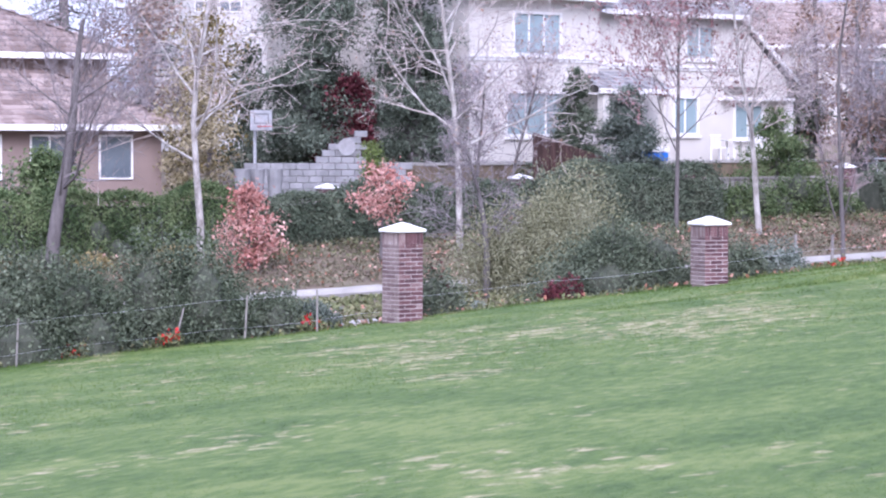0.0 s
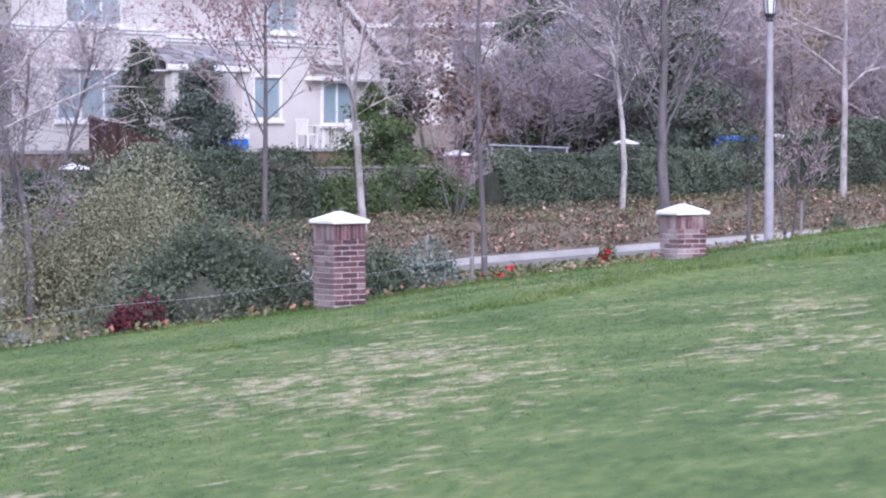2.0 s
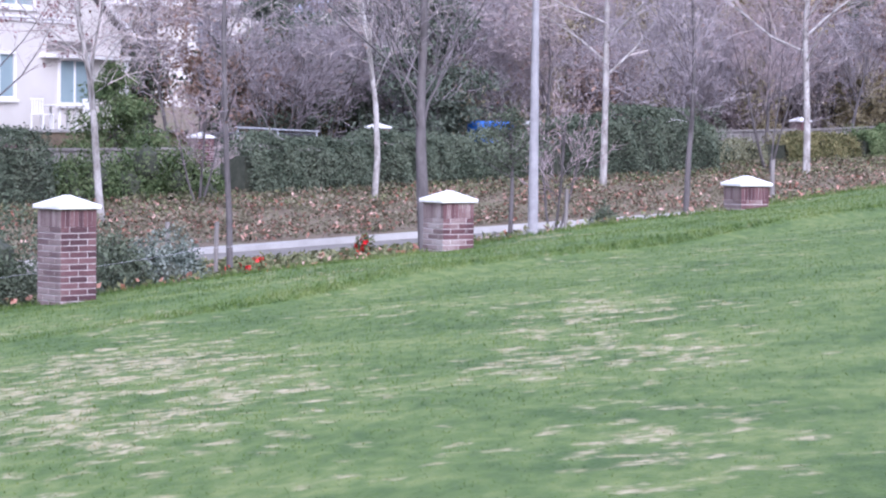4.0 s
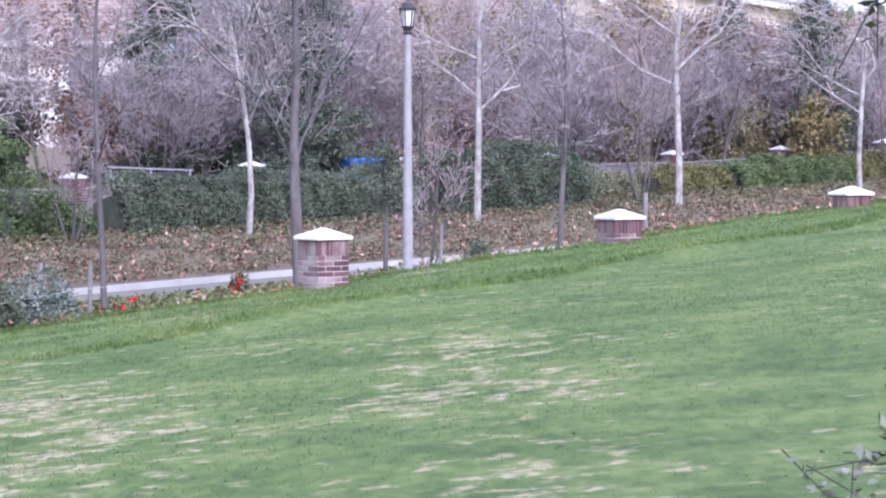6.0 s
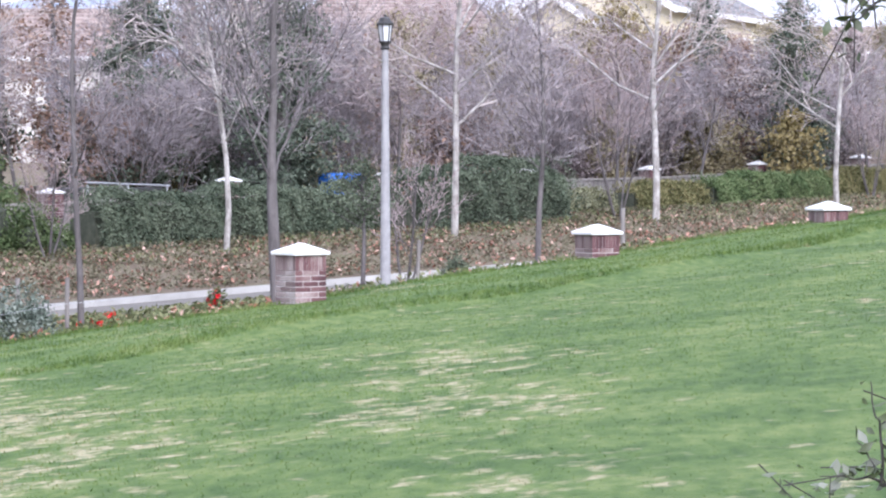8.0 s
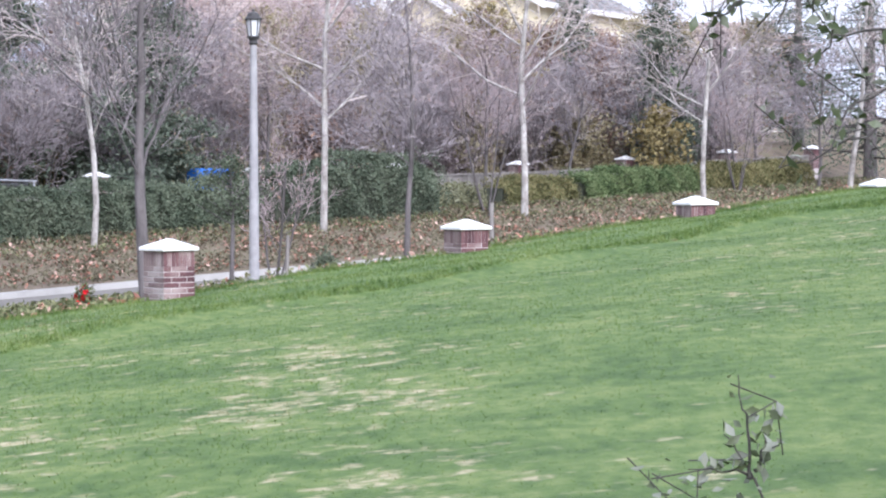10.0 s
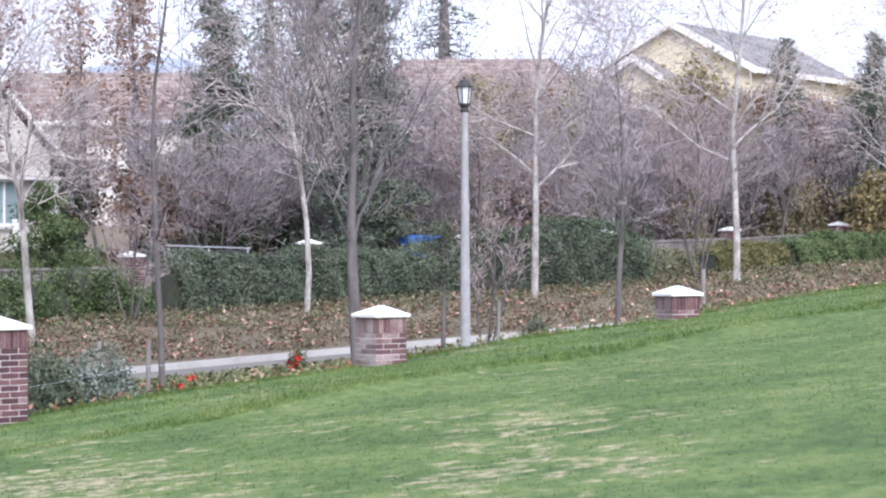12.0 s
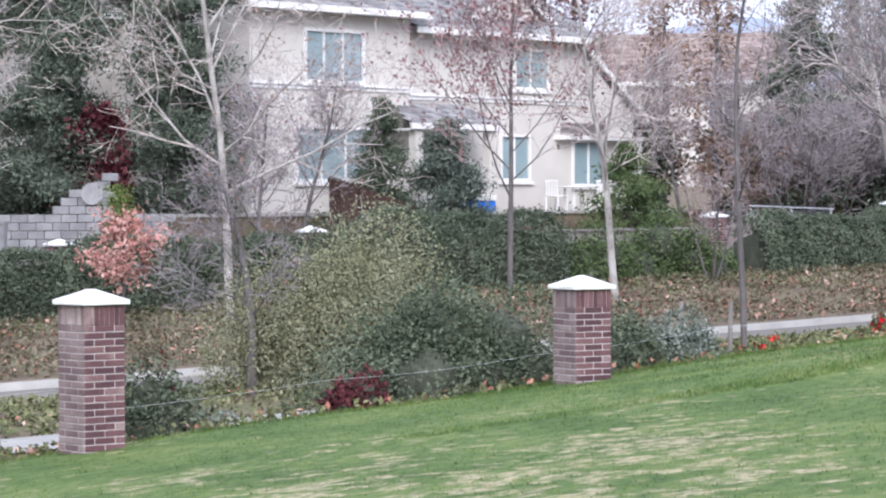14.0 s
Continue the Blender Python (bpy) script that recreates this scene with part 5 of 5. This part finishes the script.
def hoop():
    t = thing("basketball_hoop", garden(-25.15, 67.0), "pale basketball backboard on a grey pole", "basketball hoop")
    g = t.matrix_world.translation.z
    z = 1.05 - g
    part("pole", lathe([(0.06, -0.1), (0.05, z)], 10), M["steel"], t)
    bm = bmesh.new()
    box(bm, -0.38, 0.38, -0.42, -0.38, z - 0.40, z + 0.22)
    b = part("backboard", bm, M["steel"], t)
    bm = bmesh.new()
    for a in ((-0.26, -0.22, -0.2, 0.12), (0.22, 0.26, -0.2, 0.12), (-0.22, 0.22, 0.08, 0.12), (-0.22, 0.22, -0.2, -0.16)):
        box(bm, a[0], a[1], -0.43, -0.42, z + a[2], z + a[3])
    part("target_square", bm, M["block"], b)
    ring = [(0.23 * math.cos(a), -0.66 + 0.23 * math.sin(a), z - 0.28) for a in np.linspace(0, 2 * math.pi, 17)]
    part("rim", mesh_of("rim", *cord(ring, 0.012, 6), M["red_flower"]), M["red_flower"], t)
    part("arm", boxed(-0.04, 0.04, -0.4, 0.05, z - 0.25, z - 0.12), M["steel"], t)


hoop()


def small_things():
    # on the terrace of the cream house
    terrace = pose(-22.284, 72.660, -0.37, 0, 0, 64)
    b = thing("storage_box", terrace @ pose(1.9, -1.85, 0, 0, 0, 4), "blue plastic storage box with white lid", "box")
    part("body", boxed(-0.45, 0.45, -0.25, 0.25, 0, 0.62, bevel=0.03), M["blue"], b)
    part("lid", boxed(-0.48, 0.48, -0.28, 0.28, 0.62, 0.7, bevel=0.02), M["trim"], b)
    b = thing("storage_box", terrace @ pose(2.9, -1.9, 0, 0, 0, -6), "white and blue plastic crate on the terrace", "box")
    part("body", boxed(-0.4, 0.4, -0.22, 0.22, 0, 0.3, bevel=0.03), M["blue"], b)
    part("lid", boxed(-0.42, 0.42, -0.24, 0.24, 0.3, 0.48, bevel=0.02), M["trim"], b)
    g = thing("garden_table", terrace @ pose(8.2, -1.2, 0), "white garden table on the terrace", "table")
    part("tabletop", lathe([(0.0, 0.68), (0.62, 0.68), (0.65, 0.70), (0.65, 0.73), (0.0, 0.74)], 24), M["trim"], g)
    for a in range(4):
        x, y = 0.4 * math.cos(a * 1.57 + 0.4), 0.4 * math.sin(a * 1.57 + 0.4)
        part("leg", boxed(x - 0.03, x + 0.03, y - 0.03, y + 0.03, 0, 0.68), M["trim"], g)
    for k, x in enumerate((7.2, 9.2)):
        q = thing("garden_chair", terrace @ pose(x, -1.2, 0, 0, 0, 90 - 180 * k), "white slatted garden chair on the terrace", "chair", "garden chairs")
        part("seat", boxed(-0.25, 0.25, -0.25, 0.25, 0.42, 0.46, bevel=0.01), M["trim"], q)
        for xx in (-0.22, 0.22):
            for yy in (-0.22, 0.22):
                part("leg", boxed(xx - 0.02, xx + 0.02, yy - 0.02, yy + 0.02, 0, 0.42), M["trim"], q)
        bk = part("backrest", boxed(-0.25, 0.25, 0.22, 0.26, 0.86, 0.92), M["trim"], q)
        for n in range(5):
            part("slat", boxed(-0.23 + 0.1 * n, -0.19 + 0.1 * n, 0.225, 0.255, 0.46, 0.86), M["trim"], bk)
    # long rail of a covered frame behind the hedge
    t = thing("covered_rack", garden(-8.0, 74.5), "long pale metal rail over a dark cover", "rack")
    z = -0.29 - t.matrix_world.translation.z
    part("rail", mesh_of("rail", *tubes([(-1.6, 0, z + 0.06, 0.026, 1.6, 0, z - 0.04, 0.026)], 8), M["steel"]), M["steel"], t)
    part("cover", boxed(-1.55, 1.55, 0.05, 1.2, 0, z - 0.08, bevel=0.05), M["black"], t)
    for x in (-1.5, 0, 1.5):
        part("post", lathe([(0.03, 0), (0.03, z)], 8), M["steel"], t).location = (x, 0, 0)
    c = thing("folded_cover", garden(-3.5, 78.2), "blue plastic cover behind the hedge", "cover")
    z = 0.02 - c.matrix_world.translation.z
    part("cover", boxed(-0.75, 0.75, -0.3, 0.3, 0, z, bevel=0.08), M["blue"], c)
    for i, (az, d) in enumerate(((-25.6, 63), (-25.2, 63.5), (-24.7, 64))):
        p = thing("plant_pot", garden(az, d), "grey plastic pot behind the hedge", "pot", "pots behind the hedge")
        z = -0.55 - p.matrix_world.translation.z
        part("pot", lathe([(0.16, 0), (0.24, z), (0.26, z), (0.26, z + 0.06), (0.2, z + 0.06), (0.18, z - 0.1)], 14), M["block"], p)


small_things()


# ---- stakes and wire at the lawn edge ----
def wire_fence():
    t = thing("wire_fence", place(10.0, 24.35), "sagging wire fence on leaning stakes", "fence")
    g = gz(10.0, 24.35)
    for x, h, lean in ((-3.4, 0.75, 0.05), (-0.75, 0.62, 0.22), (0.55, 0.72, 0.06), (1.9, 0.7, 0.0)):
        z = gz(10.0 + x, 24.35) - g
        part("stake", mesh_of("stake", *tubes([(x, 0, z - 0.2, 0.018, x + lean, 0, z + h, 0.016)], 6), M["grey_wood"]), M["grey_wood"], t)
    for h in (0.22, 0.68):
        xs = np.linspace(-6, 3.1, 40)
        p = [(x, 0.0, gz(10 + x, 24.35) - g + h - 0.03 * abs(math.sin(x * 1.2))) for x in xs]
        part("wire", mesh_of("wire", *cord(p, 0.0022), M["steel"]), M["steel"], t)
    t2 = thing("wire_fence", place(16.5, 24.45), "thin wire strung between brick pillars", "fence")
    g2 = gz(16.5, 24.45)
    xs = np.linspace(-2.9, 7.5, 50)
    p = [(x, 0.0, gz(16.5 + x, 24.45) - g2 + 0.38 - 0.03 * abs(math.sin(x * 1.1))) for x in xs]
    part("wire", mesh_of("wire", *cord(p, 0.0022), M["steel"]), M["steel"], t2)


wire_fence()
for u, v, h, lean in ((29.72, 33.6, 1.0, 0.0), (30.8, 33.6, 0.95, 0.02), (39.89, 33.6, 1.15, 0.06), (36.12, 26.0, 0.95, 0.0)):
    s = thing("stake", place(u, v), "weathered wooden tree stake", "stake", "tree stakes")
    part("post", mesh_of("post", *tubes([(0, 0, -0.2, 0.04, lean, 0, h, 0.036)], 8), M["grey_wood"]), M["grey_wood"], s)


# ---- the oak whose twigs reach into view beside the camera ----
def near_oak():
    rng = np.random.default_rng(11)
    u, v = far(13.2, 10.2)
    t = thing("oak_tree", place(u, v), "young oak with small leathery leaves", "tree")
    g = t.matrix_world.translation
    inv = t.matrix_world.inverted()

    def at(az, el, d):
        return np.array(inv @ Vector((d * math.sin(radians(az)), d * math.cos(radians(az)), d * math.tan(radians(el)))))

    trunk = [(0, 0, -0.2, 0.09, 0.03, 0.02, 1.2, 0.07), (0.03, 0.02, 1.2, 0.07, 0, 0.05, 2.8, 0.045), (0, 0.05, 2.8, 0.045, 0.05, 0, 3.8, 0.02)]
    part("trunk", mesh_of("trunk", *tubes(trunk, 10), M["oak_bark"], True), M["oak_bark"], t)
    leaf_c = []

    def twig(points, r, side=6, leaves=26):
        pts = [np.array(p, float) for p in points]
        fine, segs = [], []
        for a, b in zip(pts, pts[1:]):
            for k in range(4):
                fine.append(a + (b - a) * k / 4 + rng.normal(size=3) * 0.008)
        fine.append(pts[-1])
        for i, (a, b) in enumerate(zip(fine, fine[1:])):
            f = 1 - 0.8 * i / len(fine)
            segs.append((*a, r * f, *b, r * (f - 0.8 / len(fine))))
        for k in range(side):
            i = rng.integers(len(fine) // 3, len(fine))
            d = rng.normal(size=3)
            tip = fine[i] + d / np.linalg.norm(d) * rng.uniform(0.12, 0.32)
            segs.append((*fine[i], r * 0.35, *tip, 0.003))
            for q in range(5):
                rng.random() < 0.6 and leaf_c.append(fine[i] + (tip - fine[i]) * rng.random() + rng.normal(size=3) * 0.022)
        for k in range(int(leaves * 1.6)):
            i = rng.integers(len(fine) // 4, len(fine))
            leaf_c.append(fine[i] + rng.normal(size=3) * 0.034)
        part("branch", mesh_of("branch", *tubes(segs, 5), M["oak_bark"], True), M["oak_bark"], t)

    z_top = (0.0, 0.05, 2.6)
    twig([z_top, at(11.5, 3.75, 10.1), at(9.4, 3.6, 10.0), at(8.5, 3.65, 10.0), at(7.6, 3.8, 9.9), at(6.9, 4.2, 9.9)], 0.0125, 9, 14)
    twig([at(9.4, 3.6, 10.0), at(8.9, 4.1, 10.0), at(8.4, 4.6, 10.0)], 0.007, 6, 14)
    twig([at(8.0, 3.72, 9.95), at(7.4, 3.3, 9.9), at(7.0, 3.1, 9.9)], 0.006, 4, 8)
    twig([(0, 0.03, 2.2), at(11.0, 2.9, 10.1), at(9.6, 2.7, 10.0), at(9.1, 2.1, 10.0)], 0.008, 4, 8)
    twig([(0, 0.03, 1.9), at(10.6, 0.9, 10.1), at(9.3, 0.2, 10.0), at(8.5, 0.0, 10.0)], 0.0075, 5, 9)
    twig([(0, 0.03, 1.7), at(11, 1.7, 10.1), at(9.9, 1.2, 10.0), at(9.5, 0.7, 10.0)], 0.0075, 4, 8)
    twig([(0, 0, 0.05), at(9.2, -8.0, 10.1), at(8.4, -7.4, 10.0), at(7.9, -6.3, 10.0), at(7.35, -5.6, 10.0)], 0.0095, 4, 14)
    twig([at(7.95, -6.4, 10.0), at(8.25, -5.8, 10.0), at(8.45, -4.9, 10.0)], 0.008, 4, 16)
    twig([at(7.95, -6.4, 10.0), at(7.85, -5.2, 10.0), at(7.65, -4.35, 10.0)], 0.007, 0, 2)
    twig([at(8.0, -6.5, 10.0), at(7.5, -6.35, 10.0), at(6.6, -6.35, 10.0)], 0.007, 3, 14)
    twig([at(8.3, -7.3, 10.0), at(7.2, -7.2, 10.0), at(6.3, -7.1, 10.0)], 0.007, 3, 14)
    part("foliage", mesh_of("foliage", *leaf_cards(rng, np.array(leaf_c), 0.029, aspect=0.55), M["oak_leaf"]), M["oak_leaf"], t)


near_oak()


# ---- ground cover, fallen leaves, grass ----
def scatter(name, seed, u0, u1, v0, v1, n, size, leaf, label, category, h0, h1, clump=0.0, lean=(0, 0, 0.4)):
    rng = np.random.default_rng(seed)
    u, v = rng.uniform(u0, u1, n), rng.uniform(v0, v1, n)
    if clump:
        keep = (np.sin(u * 1.7 + 3 * np.sin(v * 0.9)) * np.sin(v * 2.1 + 1.3 * np.sin(u * 0.8)) + rng.normal(size=n) * 0.45) > clump
        u, v = u[keep], v[keep]
    z = ground_z(u, v) + rng.uniform(h0, h1, len(u))
    p = np.stack([u * CU - v * SU, u * SU + v * CU, z], 1)
    tagged(new(name, mesh_of(name, *leaf_cards(rng, p, size, lean=np.array(lean)), leaf)), label, category, "", "stuff")


scatter("bank_plants", 1, 8, 95, 42.4, 51.5, 130000, 0.05, M["bank_leaf"], "low brown-green ground cover on the bank", "ground cover", 0.0, 0.22, -0.35)
scatter("bank_ivy", 8, 8, 95, 46.5, 51.5, 46000, 0.05, M["ivy"], "low green ivy patches on the upper bank", "ground cover", 0.04, 0.24, 0.1)
scatter("fallen_leaves", 2, 8, 95, 42.3, 49.0, 16000, 0.062, M["litter"], "fallen orange and tan leaves on the bank", "leaves", 0.03, 0.2, 0.35, (0, 0, 0.8))
scatter("damp_leaves", 7, 30, 95, 42.4, 50.6, 16000, 0.05, M["litter_dark"], "damp red-brown fallen leaves on the bank", "leaves", 0.02, 0.2, -0.3, (0, 0, 0.8))
scatter("verge_plants", 3, 2, 70, 31.9, 36.4, 60000, 0.05, M["ivy"], "low green ivy on the verge", "ground cover", 0.0, 0.14, -0.5)
scatter("verge_leaves", 4, 2, 70, 31.9, 36.4, 1300, 0.06, M["litter"], "fallen leaves on the verge", "leaves", 0.05, 0.16, 0.2, (0, 0, 0.8))
scatter("slope_plants", 5, 2, 60, 24.5, 30.1, 30000, 0.045, M["ivy"], "low plants on the slope behind the lawn", "ground cover", 0.0, 0.13, -0.2)
scatter("slope_leaves", 6, 2, 60, 24.6, 30.1, 3000, 0.05, M["litter"], "fallen leaves behind the lawn", "leaves", 0.03, 0.12, 0.0, (0, 0, 0.8))


def grass_blades():
    rng = np.random.default_rng(9)
    n = 340000
    v = rng.uniform(-8.0, 24.45, n)
    u = -10 + (v + 10) * rng.uniform(0.25, 1.75, n) + rng.normal(size=n) * 0.4
    edge = 12000
    v[:edge] = 24.3 + rng.normal(size=edge) * 0.12
    u[:edge] = rng.uniform(4, 48, edge)
    lipped = slice(edge, 2 * edge)
    u[lipped] = rng.uniform(14, 46, edge)
    v[lipped] = 19.45 + np.abs(rng.normal(size=edge)) * 0.22 - 0.25 * np.sin(u[lipped] * 0.5)
    z = lawn_z(u, v) + 0.0
    z = np.where(v > 24.3, ground_z(u, v), z)
    c = np.stack([u * CU - v * SU, u * SU + v * CU, z], 1)
    a = rng.uniform(0, 6.283, n)
    w = 0.0065
    h = rng.uniform(0.014, 0.040, n)
    h *= 0.55 + 0.45 * step(6, 14, v)
    h[:edge] *= 1.7
    h[lipped] *= 1.3
    h *= 1 + 0.45 * step(19.3, 19.8, v) * step(12, 22, u)
    d = np.stack([np.cos(a), np.sin(a), 0 * a], 1)
    tip = c + np.stack([rng.normal(size=n) * 0.016, rng.normal(size=n) * 0.016, h], 1)
    verts = np.stack([c - d * w, c + d * w, tip], 1).reshape(-1, 3)
    tagged(new("grass", mesh_of("grass", verts, np.arange(3 * n).reshape(-1, 3), M["grass"])), "short green grass blades on the lawn", "grass", "", "stuff")


grass_blades()
fence_panels()
